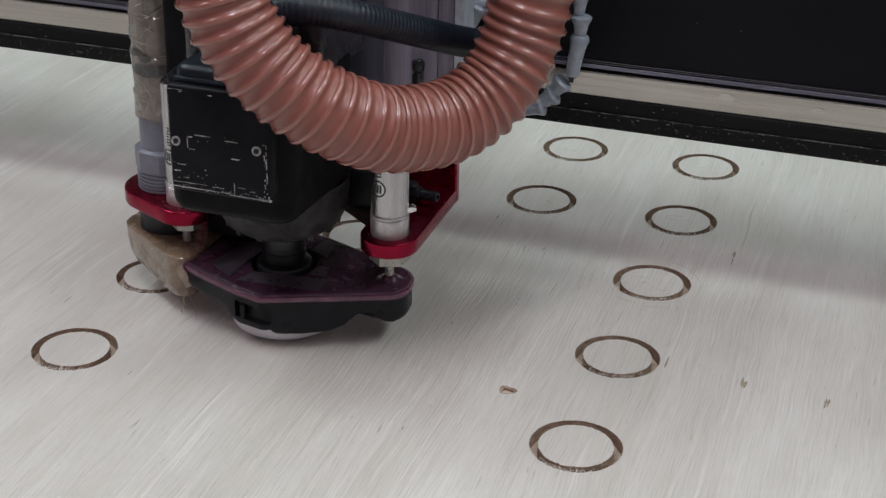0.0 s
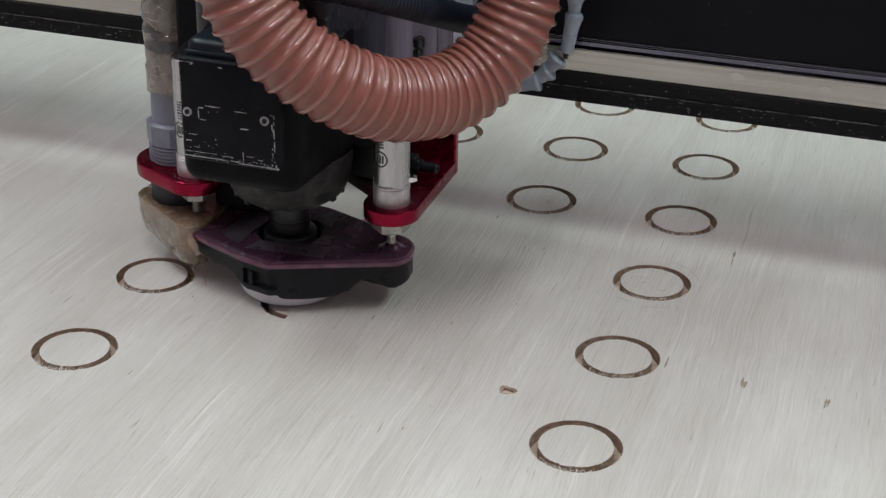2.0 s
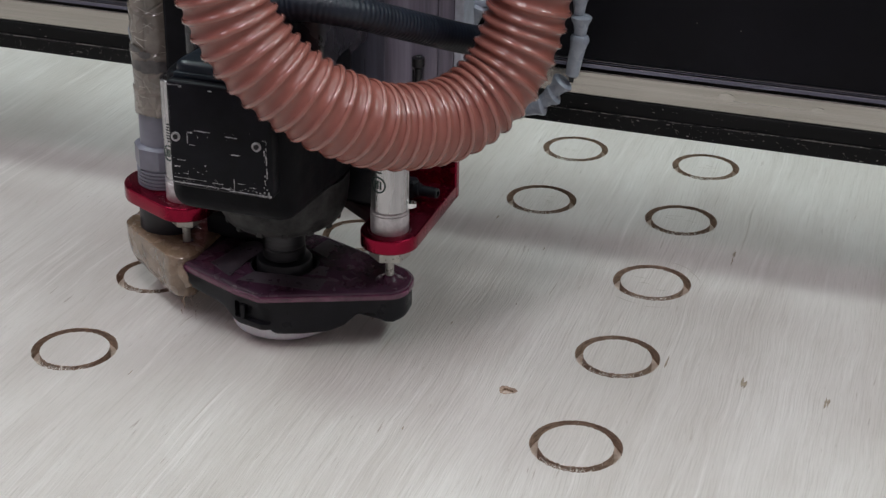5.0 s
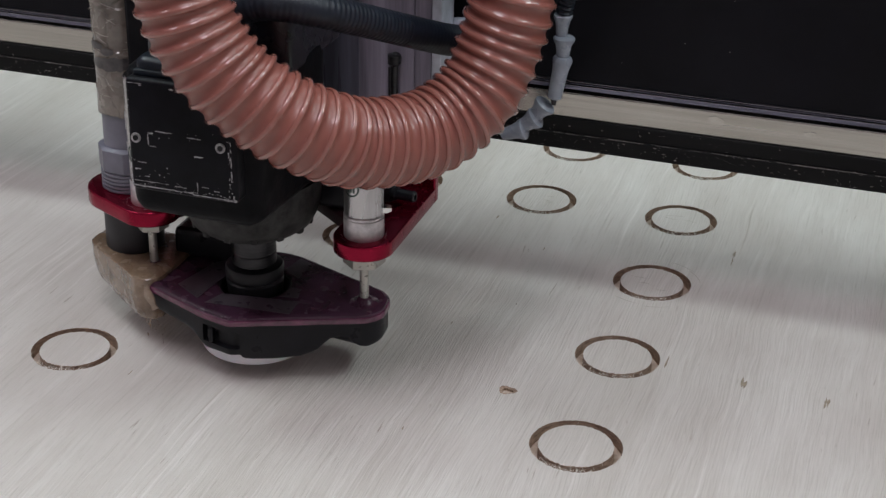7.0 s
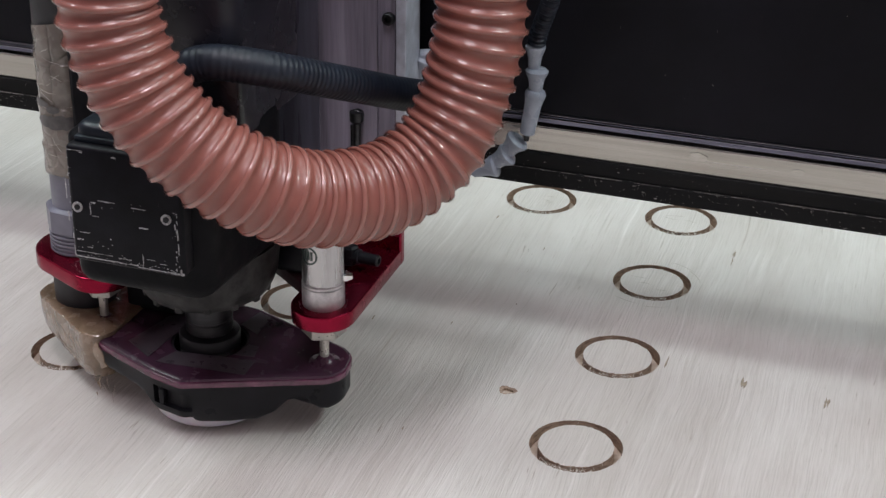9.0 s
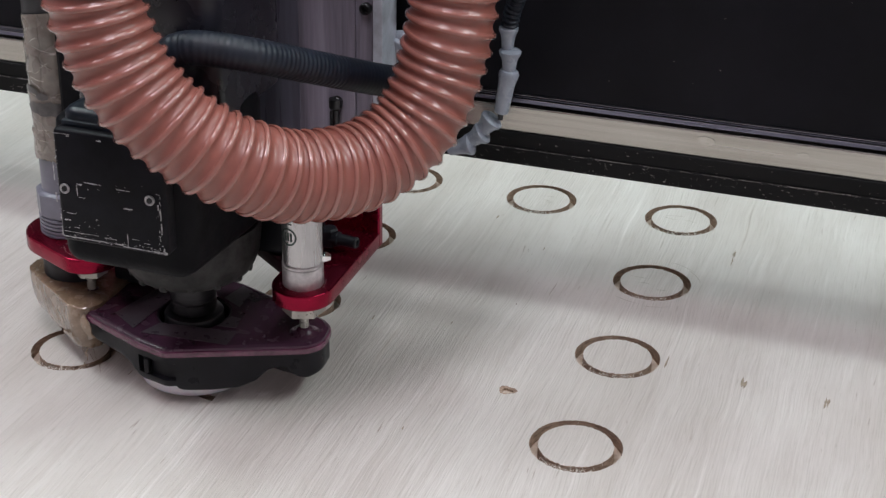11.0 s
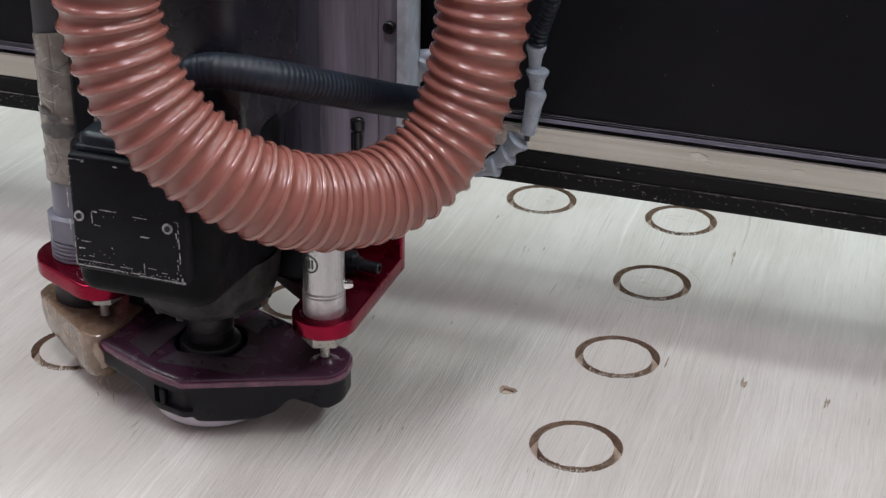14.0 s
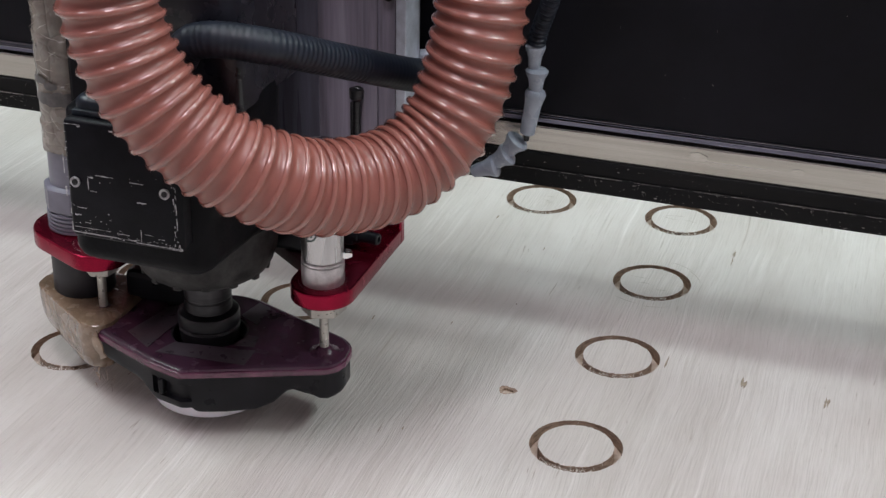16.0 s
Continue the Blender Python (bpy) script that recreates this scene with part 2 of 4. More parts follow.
TUBE.node_tree.nodes["Principled BSDF"].inputs["Emission Color"].default_value = (0.95, 1, 0.96, 1)
TUBE.node_tree.nodes["Principled BSDF"].inputs["Emission Strength"].default_value = 2.0
INK = material("dark_print", (0.05, 0.055, 0.055), 0.5, vary=0.2, scale=200)
GREENINK = material("green_print", (0.05, 0.075, 0.065), 0.5, vary=0.3, scale=200)

# ---------------------------------------------------------------- mesh helpers


def part(name, bm, mat, parent=None, label="", smooth=True, kind=""):
    me = bpy.data.meshes.new(name)
    bmesh.ops.recalc_face_normals(bm, faces=bm.faces[:])
    bm.to_mesh(me)
    bm.free()
    for mm in (mat if isinstance(mat, (list, tuple)) else [mat]):
        me.materials.append(mm)
    if smooth:
        me.shade_smooth()
        me.set_sharp_from_angle(angle=radians(38))
    ob = new(name, me)
    if parent is not None:
        ob.parent = parent
    return tagged(ob, label=label, kind=kind)


def thing(name, label, category, group="", kind=""):
    return tagged(new(name), label, category, group, kind)


def loops(bm, rings, cap0=True, cap1=True, closed=True, mat=0):
    """Skin a list of equal vertex rings."""
    vs = [[bm.verts.new(p) for p in r] for r in rings]
    n = len(vs[0])
    for a, b in zip(vs, vs[1:]):
        for i in range(n if closed else n - 1):
            f = bm.faces.new((a[i], a[(i + 1) % n], b[(i + 1) % n], b[i]))
            f.material_index = mat
    if cap0:
        bm.faces.new(vs[0][::-1]).material_index = mat
    if cap1:
        bm.faces.new(vs[-1]).material_index = mat
    return vs


def ring(cx, cy, z, r, n=40, turn=0.0):
    return [(cx + r * math.cos(turn + 2 * math.pi * k / n), cy + r * math.sin(turn + 2 * math.pi * k / n), z) for k in range(n)]


def lathe(bm, cx, cy, prof, n=40, turn=0.0, cap0=True, cap1=True, mat=0):
    """prof: (radius, z) from bottom to top."""
    return loops(bm, [ring(cx, cy, z, r, n, turn) for r, z in prof], cap0, cap1, mat=mat)


def solid(prof, cx=0, cy=0, n=40, turn=0.0):
    bm = bmesh.new()
    lathe(bm, cx, cy, prof, n, turn)
    return bm


def hull(pts):
    pts = sorted(set((round(x, 6), round(y, 6)) for x, y in pts))

    def half(ps):
        out = []
        for p in ps:
            while len(out) > 1 and (out[-1][0] - out[-2][0]) * (p[1] - out[-2][1]) - (out[-1][1] - out[-2][1]) * (p[0] - out[-2][0]) <= 0:
                out.pop()
            out.append(p)
        return out[:-1]
    return half(pts) + half(pts[::-1])


def discs(*cs, n=64):
    """The outline round some discs (x, y, r)."""
    return hull([(x + r * math.cos(2 * math.pi * k / n), y + r * math.sin(2 * math.pi * k / n)) for x, y, r in cs for k in range(n)])


def even(outline, n=120):
    p = np.array(outline + [outline[0]])
    d = np.r_[0, np.cumsum(np.hypot(*np.diff(p, axis=0).T))]
    s = np.linspace(0, d[-1], n, endpoint=False)
    return [(float(np.interp(v, d, p[:, 0])), float(np.interp(v, d, p[:, 1]))) for v in s]


def inset(outline, d):
    p = np.array(outline)
    t = np.roll(p, -1, 0) - np.roll(p, 1, 0)
    t /= np.linalg.norm(t, axis=1)[:, None] + 1e-12
    nrm = np.stack([-t[:, 1], t[:, 0]], 1)
    return [tuple(v) for v in p + nrm * d]


def slab(outline, z0, z1, r0=0.0, r1=0.0, steps=3):
    """A plate of that outline (anticlockwise), with rounded lower and upper edges."""
    bm = bmesh.new()
    prof = []
    for k in range(steps + 1):
        a = math.pi / 2 * k / steps
        if r0:
            prof.append((r0 * (1 - math.sin(a)), z0 + r0 * (1 - math.cos(a))))
    if not r0:
        prof.append((0, z0))
    if not r1:
        prof.append((0, z1))
    else:
        for k in range(steps + 1):
            a = math.pi / 2 * k / steps
            prof.append((r1 * (1 - math.cos(a)), z1 - r1 * (1 - math.sin(a))))
    loops(bm, [[(x, y, z) for x, y in inset(outline, d)] for d, z in prof])
    return bm


def block(x0, x1, y0, y1, z0, z1, bevel=0.0, segs=2):
    bm = bmesh.new()
    bmesh.ops.create_cube(bm, size=1)
    for v in bm.verts:
        v.co = Vector((x0 + (v.co.x + .5) * (x1 - x0), y0 + (v.co.y + .5) * (y1 - y0), z0 + (v.co.z + .5) * (z1 - z0)))
    if bevel:
        bmesh.ops.bevel(bm, geom=bm.edges[:], offset=bevel, segments=segs, affect="EDGES", profile=0.5)
    return bm


def turned(bm, m):
    bmesh.ops.transform(bm, matrix=m, verts=bm.verts[:])
    return bm


def spline(pts, n):
    """Catmull-Rom through the points, evenly spaced."""
    p = np.array(pts, float)
    p = np.vstack([2 * p[0] - p[1], p, 2 * p[-1] - p[-2]])
    out = []
    for i in range(1, len(p) - 2):
        for t in np.linspace(0, 1, 24, endpoint=False):
            a, b, c, d = p[i - 1:i + 3]
            out.append(0.5 * (2 * b + (c - a) * t + (2 * a - 5 * b + 4 * c - d) * t * t + (3 * b - a - 3 * c + d) * t ** 3))
    out = np.array(out + [p[-2]])
    d = np.r_[0, np.cumsum(np.linalg.norm(np.diff(out, axis=0), axis=1))]
    s = np.linspace(0, d[-1], n)
    return np.stack([np.interp(s, d, out[:, k]) for k in range(3)], 1), d[-1]


def frames(c):
    t = np.gradient(c, axis=0)
    t /= np.linalg.norm(t, axis=1)[:, None]
    u = np.cross(t[0], (0.3, 1, 0.2))
    us, vs = [], []
    for k in range(len(c)):
        u = u - t[k] * np.dot(u, t[k])
        u /= np.linalg.norm(u)
        us.append(u)
        vs.append(np.cross(t[k], u))
    return np.array(us), np.array(vs)


def sweep(pts, radius, n=200, around=28):
    """A round tube along a spline; radius: metres or a function of the arc length and the turn."""
    c, length = spline(pts, n)
    us, vs = frames(c)
    bm = bmesh.new()
    rings = []
    for k in range(n):
        s = length * k / (n - 1)
        row = []
        for j in range(around):
            a = 2 * math.pi * j / around
            r = radius(s, a) if callable(radius) else radius
            row.append(tuple(c[k] + r * (math.cos(a) * us[k] + math.sin(a) * vs[k])))
        rings.append(row)
    loops(bm, rings)
    return bm


def helix(pts, radius, wire, side_wire, pitch, per_turn=26, around=6):
    """A left-handed spiral strip: wire is its half height, side_wire its half width."""
    c0, length = spline(pts, 400)
    n = int(length / pitch * per_turn)
    c, length = spline(pts, n)
    us, vs = frames(c)
    a = -2 * math.pi * np.linspace(0, length, n) / pitch
    h = c + radius * (np.cos(a)[:, None] * us + np.sin(a)[:, None] * vs)
    out = (np.cos(a)[:, None] * us + np.sin(a)[:, None] * vs)
    t = np.gradient(h, axis=0)
    t /= np.linalg.norm(t, axis=1)[:, None]
    side = np.cross(t, out)
    bm = bmesh.new()
    rings = [[tuple(h[k] + wire * math.cos(2 * math.pi * j / around) * out[k] + side_wire * math.sin(2 * math.pi * j / around) * side[k])
              for j in range(around)] for k in range(n)]
    loops(bm, rings)
    return bm


# ---------------------------------------------------------------- the room
def shell(name, x0, x1, y0, y1, z0, z1, mat, label, category):
    return tagged(part(name, block(x0, x1, y0, y1, z0, z1), mat, smooth=False), label, category, kind="structure")


shell("floor", -3.5, 3.5, -3.5, 4.0, -0.95, -0.85, CONCRETE, "grey concrete workshop floor under the machine", "floor")
shell("wall_north", -3.5, 3.5, 4.0, 4.15, -0.85, CEIL, WALLPAINT, "off-white painted workshop wall behind the gantry", "wall")
shell("wall_south", -3.5, 3.5, -3.65, -3.5, -0.85, CEIL, WALLPAINT, "off-white painted workshop wall facing the machine", "wall")
shell("wall_east", 3.5, 3.65, -3.65, 4.15, -0.85, CEIL, WALLPAINT, "off-white painted workshop side wall", "wall")
shell("wall_west", -3.65, -3.5, -3.65, 4.15, -0.85, CEIL, WALLPAINT, "off-white painted workshop side wall", "wall")
shell("ceiling", -3.65, 3.65, -3.65, 4.15, CEIL, CEIL + 0.1, WALLPAINT, "off-white painted workshop ceiling with tube fittings", "ceiling")


def ceiling_fitting(x, y, depth):
    few = depth < 0.5
    t = thing("ceiling_light", "white twin-tube fluorescent fitting under the ceiling" if few else "white four-tube fluorescent fitting under the ceiling", "lamp", "ceiling tube fittings")
    h = depth / 2 + 0.02
    part("housing", block(-0.32, 0.32, -h, h, -0.06, 0.0, 0.008), WALLPAINT, t, "white sheet-metal housing", smooth=False)
    for dy in ((-0.06, 0.06) if few else (-0.24, -0.08, 0.08, 0.24)):
        bm = turned(solid([(0.010, -0.28), (0.013, -0.275), (0.013, 0.275), (0.010, 0.28)], n=16), pose(0, dy, -0.072, 0, 90, 0))
        part("tube", bm, TUBE, t, "lit white tube")
    t.matrix_basis = pose(x, y, CEIL)
    return t


for lx, ly, ld, lw, lc in LAMPS:
    ceiling_fitting(lx, ly, ld)

# the machine bed under the sheet
bed = thing("machine_bed", "brown spoil board on a grey machine bed under the plywood", "machine bed")
part("spoil_board", block(-0.95, 0.72, -0.62, 1.70, -0.036, -0.0185, 0.002), BED, bed, "brown fibre spoil board", smooth=False)
part("base", block(-0.92, 0.69, -0.60, 1.68, -0.85, -0.0365, 0.006), CONCRETE, bed, "grey steel base", smooth=False)

# ---------------------------------------------------------------- plywood sheet with its cut circles
COLS, ROWS = range(-6, 5), range(-4, 12)
CUT_BEFORE = {(2, 0), (2, 1), (2, 2), (2, 3), (2, 4), (2, 5), (1, 3), (1, 4), (1, 5), (0, 2), (0, 3), (0, 4), (-1, 0), (-1, 1)}
CUT_NOW = {(0, 1): 0.36, (0, 0): 9.87}      # start of each cut, seconds
TURN = 4.16                                 # seconds for one circle
SEG = 112
BACK = -0.018
KNOT_ROOM = 0.012     # the patch with the knot takes this strip from its neighbour
FLOOR = -0.009


def ragged(rng, base, rough, clean):
    """Radius round the circle: torn on the side across the grain, clean elsewhere."""
    out = []
    for k in range(SEG):
        a = 2 * math.pi * k / SEG
        across = abs(math.sin(a)) ** 3
        out.append(base + rng.uniform(-1, 1) * (clean + rough * across))
    return out


def circle_pts(cx, cy, radii, z):
    return [(cx + r * math.cos(2 * math.pi * k / SEG), cy + r * math.sin(2 * math.pi * k / SEG), z) for k, r in enumerate(radii)]


def build_board():
    bm = bmesh.new()
    h = STEP / 2
    rng = random.Random(4)
    holes = {}
    for i in COLS:
        for j in ROWS:
            cx, cy = i * STEP, j * STEP
            xl, xr = cx - h + (KNOT_ROOM if (i, j) == (2, 0) else 0), cx + h + (KNOT_ROOM if (i, j) == (1, 0) else 0)
            cut = (i, j) in CUT_BEFORE or (i, j) in CUT_NOW
            if not cut and (i, j) != (1, 0):
                bm.faces.new([bm.verts.new(p) for p in ((cx - h, cy - h, 0), (cx + h, cy - h, 0), (cx + h, cy + h, 0), (cx - h, cy + h, 0))])
                continue
            if cut:
                ox, oy = cx, cy
                top = ragged(rng, RING, 0.00045, 0.00012)
                if (i, j) in CUT_NOW:
                    top = [RING] * SEG
                deep = BACK if (i, j) in CUT_NOW else FLOOR
                low = [RING] * SEG
            else:                           # a torn-out knot
                ox, oy = 0.1800, 0.0500
                top = [0.0056 * (1 + 0.14 * math.sin(2 * math.pi * k / SEG * 3 + 1) + 0.10 * math.cos(2 * math.pi * k / SEG * 2) + 0.05 * math.sin(2 * math.pi * k / SEG * 11)) for k in range(SEG)]
                deep, low = -0.0024, [0.62 * r for r in top]
            sq = []
            for k in range(SEG):
                a = 2 * math.pi * k / SEG
                dx, dy = math.cos(a), math.sin(a)
                lx = (xr - ox) / dx if dx > 1e-9 else (xl - ox) / dx if dx < -1e-9 else 1e9
                ly = (cy + h - oy) / dy if dy > 1e-9 else (cy - h - oy) / dy if dy < -1e-9 else 1e9
                s = min(lx, ly)
                sq.append((ox + dx * s, oy + dy * s, 0))
            for px, py in ((xl, cy - h), (xr, cy - h), (xr, cy + h), (xl, cy + h)):
                k = min(range(SEG), key=lambda k: (sq[k][0] - px) ** 2 + (sq[k][1] - py) ** 2)
                sq[k] = (px, py, 0)
            vs = loops(bm, [sq, circle_pts(ox, oy, top, 0)], False, False)
            loops(bm, [circle_pts(ox, oy, top, 0), circle_pts(ox, oy, low, -0.0006), circle_pts(ox, oy, low, deep)], False, False, mat=1)
            f = bm.faces.new([bm.verts.new(p) for p in circle_pts(ox, oy, low, deep)])
            f.material_index = 2
    x0, x1, y0, y1 = COLS[0] * STEP - h, COLS[-1] * STEP + h, ROWS[0] * STEP - h, ROWS[-1] * STEP + h
    a = [bm.verts.new(p) for p in ((x0, y0, 0), (x1, y0, 0), (x1, y1, 0), (x0, y1, 0))]
    b = [bm.verts.new((v.co.x, v.co.y, BACK)) for v in a]
    for k in range(4):
        bm.faces.new((a[k], a[(k + 1) % 4], b[(k + 1) % 4], b[k])).material_index = 1
    bm.faces.new(b).material_index = 1
    bmesh.ops.remove_doubles(bm, verts=bm.verts[:], dist=1e-6)
    for f in bm.faces:
        f.normal_update()
    me = bpy.data.meshes.new("plywood_sheet")
    for f in bm.faces:                      # face tops up
        if abs(f.normal.z) > 0.9 and f.normal.z < 0 and f.calc_center_median().z > -0.017:
            f.normal_flip()
    bm.to_mesh(me)
    bm.free()
    for m in (WOOD, CUT, KERF_FLOOR):
        me.materials.append(m)
    return tagged(new("plywood_sheet", me), "pale plywood sheet with rows of routed circular grooves", "plywood")


sheet = build_board()


def build_disc(i, j, clean=False):
    rng = random.Random(100 + i * 17 + j)
    inner = RING - KERF
    cx, cy = i * STEP, j * STEP
    top = [inner] * SEG if clean else ragged(rng, inner - 0.0001, 0.0005, 0.00012)
    bm = bmesh.new()
    bm.faces.new([bm.verts.new(p) for p in circle_pts(cx, cy, top, 0)])
    loops(bm, [circle_pts(cx, cy, top, 0), circle_pts(cx, cy, [inner] * SEG, -0.0006), circle_pts(cx, cy, [inner] * SEG, -0.0175)], False, True, mat=1)
    me = bpy.data.meshes.new("cut_disc")
    bmesh.ops.recalc_face_normals(bm, faces=bm.faces[:])
    bm.to_mesh(me)
    bm.free()
    for m in (WOOD, CUT):
        me.materials.append(m)
    return tagged(new("cut_disc", me), "round pale plywood disc still sitting in its routed groove", "wooden disc", "cut discs")


for i, j in sorted(CUT_BEFORE):
    build_disc(i, j)
for i, j in CUT_NOW:
    build_disc(i, j, clean=True)

# the ring of wood that the bit takes away: it sinks piece by piece as the bit passes
CHIPS = []
NCHIP = 28
for (i, j), start in CUT_NOW.items():
    per = SEG // NCHIP
    for k in range(NCHIP):
        bm = bmesh.new()
        rows = []
        for z in (0.0, -0.009):
            rows.append([(i * STEP + r * math.cos(a), j * STEP + r * math.sin(a), z)
                         for r, order in ((RING, range(per + 1)), (RING - KERF, range(per, -1, -1)))
                         for a in [2 * math.pi * (k * per + s) / SEG for s in order]])
        vs = loops(bm, rows, True, True)
        for f in bm.faces:
            if max(v.co.z for v in f.verts) < -0.001 or min(v.co.z for v in f.verts) < -0.001:
                f.material_index = 1
        piece = part("kerf_strip", bm, [WOOD, KERF_FLOOR], sheet, smooth=False)
        mid = math.degrees(2 * math.pi * (k + 0.5) / NCHIP)
        done = ((-90 - mid) % 360) / 360
        CHIPS.append((piece, start + TURN * done))

# torn fibres on the near and far rims of the grooves
fib = bmesh.new()
rng = random.Random(9)
for i, j in sorted(CUT_BEFORE):
    for k in range(95):
        low = rng.random() < 0.93
        a = math.radians(rng.gauss(-88, 24) if low else rng.gauss(120, 20))
        r = RING + 0.0004 - abs(rng.gauss(0, 0.0011)) if rng.random() < 0.75 else RING - KERF + abs(rng.gauss(0, 0.0006))
        p = Vector((i * STEP + r * math.cos(a), j * STEP + r * math.sin(a), 0.0002))
        ang = rng.gauss(math.pi / 2, 0.45) + (0.9 if rng.random() < 0.2 else 0)
        ln, w = rng.uniform(0.0008, 0.0040), rng.uniform(0.00008, 0.00022)
        d = Vector((math.cos(ang), math.sin(ang), rng.uniform(-0.1, 0.45))).normalized()
        s = Vector((-d.y, d.x, 0)).normalized() * w
        q = p + d * ln * 0.5 + Vector((0, 0, 0.0002))
        e = p + d * ln
        f0 = [fib.verts.new(v) for v in (p - s, p + s, q + s * 0.8, e, q - s * 0.8)]
        fib.faces.new(f0)
part("torn_fibre", fib, FIBRE, sheet, "pale torn wood fibres along the groove rims", smooth=False, kind="stuff")

# short dark streaks in the veneer
for mx, my, ln, w in ((0.329, 0.113, 0.017, 0.0042), (0.386, 0.108, 0.016, 0.0042), (-0.068, -0.018, 0.013, 0.0010), (0.2740, 0.1240, 0.017, 0.0024),
                      (0.2921, 0.3059, 0.022, 0.0022), (0.147, 0.268, 0.014, 0.0010), (0.060, 0.115, 0.010, 0.0012), (0.116, 0.125, 0.008, 0.0009),
                      (0.130, -0.019, 0.011, 0.0008), (-0.078, 0.098, 0.006, 0.0009), (0.095, 0.312, 0.012, 0.0012), (0.152, 0.171, 0.004, 0.0006)):
    g = random.Random(int(mx * 1e4) + 77)
    bm = bmesh.new()
    slivers = 7 if w > 0.002 else 2
    for k in range(slivers):
        sx, sl, sy = mx + g.gauss(0, 0.22) * w, ln * g.uniform(0.3, 0.8), my + g.gauss(0, 0.16) * ln
        sw = max(0.0005, w * (g.uniform(0.2, 0.45) if slivers > 2 else g.uniform(0.6, 1.0)))
        lean = g.uniform(-0.06, 0.06)
        bm.faces.new([bm.verts.new((sx + lean * a * sl + b * sw * 0.5, sy + a * sl, 0.00022 + 0.00002 * k)) for a, b in ((-0.5, 0), (-0.2, 0.8), (0.1, 1), (0.5, 0), (0.15, -0.9), (-0.2, -0.7))])
    part("grain_streak", bm, MARK, sheet, "short dark mineral streak", smooth=False)

# faint scratches drawn across some discs and round one groove
SCRATCH = material("faint_scratch", (0.40, 0.36, 0.30), 0.7, vary=0.3, scale=200)


def scratch(p, turn, length, bend, w=0.00022):
    bm = bmesh.new()
    lo, hi = [], []
    for k in range(9):
        u = k / 8 - 0.5
        x, y = u * length, bend * (u * u * 4 - 1)
        c, d = math.cos(turn), math.sin(turn)
        half = w * (1 - abs(2 * u) ** 2) + 0.00003
        for sgn, keep in ((-1, lo), (1, hi)):
            yy = y + sgn * half
            keep.append(bm.verts.new((p[0] + c * x - d * yy, p[1] + d * x + c * yy, 0.0003)))
    for k in range(8):
        bm.faces.new((lo[k], lo[k + 1], hi[k + 1], hi[k]))
    part("scratch_mark", bm, SCRATCH, sheet, "faint scratch in the veneer", smooth=False)


g = random.Random(15)
for i, j in ((2, 2), (2, 3), (2, 4), (1, 4), (1, 3)):
    for k in range(3):
        scratch((i * STEP + g.uniform(-0.010, 0.010), j * STEP + g.uniform(-0.010, 0.008)), g.uniform(-0.5, 0.3), g.uniform(0.008, 0.018), g.uniform(-0.0012, 0.0012))
for turn, r in ((1.1, 0.0375), (0.6, 0.0355), (-1.3, 0.0390), (-1.9, 0.0365)):
    scratch((2 * STEP + r * math.cos(turn), 2 * STEP + r * math.sin(turn)), turn - math.pi / 2, 0.022, -0.0016, 0.00025)

# ---------------------------------------------------------------- the gantry (moves along y)
gantry = thing("gantry_beam", "black gantry beam with a polished linear rail", "machine gantry")
GX0, GX1 = -1.15, 0.95
GY = 0.168
DROP = -0.0072      # all heights of the beam's sections are given from a datum this much higher
part("lower_lip", block(GX0, GX1, GY, GY + 0.095, 0.1185, 0.1309, 0.0010), BLACK_BEAM, gantry, "black lower flange speckled with dust", smooth=False)
part("lower_face", block(GX0, GX1, GY + 0.0012, GY + 0.095, 0.1311, 0.1420, 0.0006), BLACK_BEAM, gantry, "black face speckled with dust", smooth=False)
part("rail", block(GX0, GX1, GY + 0.0040, GY + 0.026, 0.1422, 0.1606, 0.0006), RAIL, gantry, "polished steel rail mirroring the wood", smooth=False)
# the first strip is brighter steel: a painted highlight line on the rail's top
for dy, z0, z1, gm in ((0.0042, 0.1607, 0.1610, RAIL_GLINT), (0.0095, 0.1610, 0.1627, BLACK_BEAM), (0.0075, 0.1627, 0.1658, RAIL_DARK), (0.0060, 0.1658, 0.1663, RAIL_GREY),
                       (0.0095, 0.1663, 0.1672, BLACK_BEAM), (0.0068, 0.1672, 0.1677, RAIL_DARK), (0.0095, 0.1677, 0.1685, BLACK_BEAM), (0.0070, 0.1685, 0.1690, RAIL_GREY)):
    part("rail_groove", block(GX0, GX1, GY + dy, GY + 0.030, z0, z1, 0.0001), gm, gantry, "dark oiled rail groove", smooth=False)
part("panel", block(GX0, GX1, GY + 0.0085, GY + 0.095, 0.1692, 0.4200, 0.0004), BLACK_PANEL, gantry, "plain black cover panel", smooth=False)
part("upper_rail", block(GX0, GX1, GY + 0.004, GY + 0.090, 0.4202, 0.4500, 0.002), BLACK_BEAM, gantry, "black upper rail", smooth=False)
for sx in (GX0 - 0.06, GX1):
    part("upright", block(sx, sx + 0.06, GY - 0.02, GY + 0.15, -0.20, 0.46, 0.004), BLACK_BEAM, gantry, "black gantry upright", smooth=False)
spk = bmesh.new()
rng = random.Random(21)
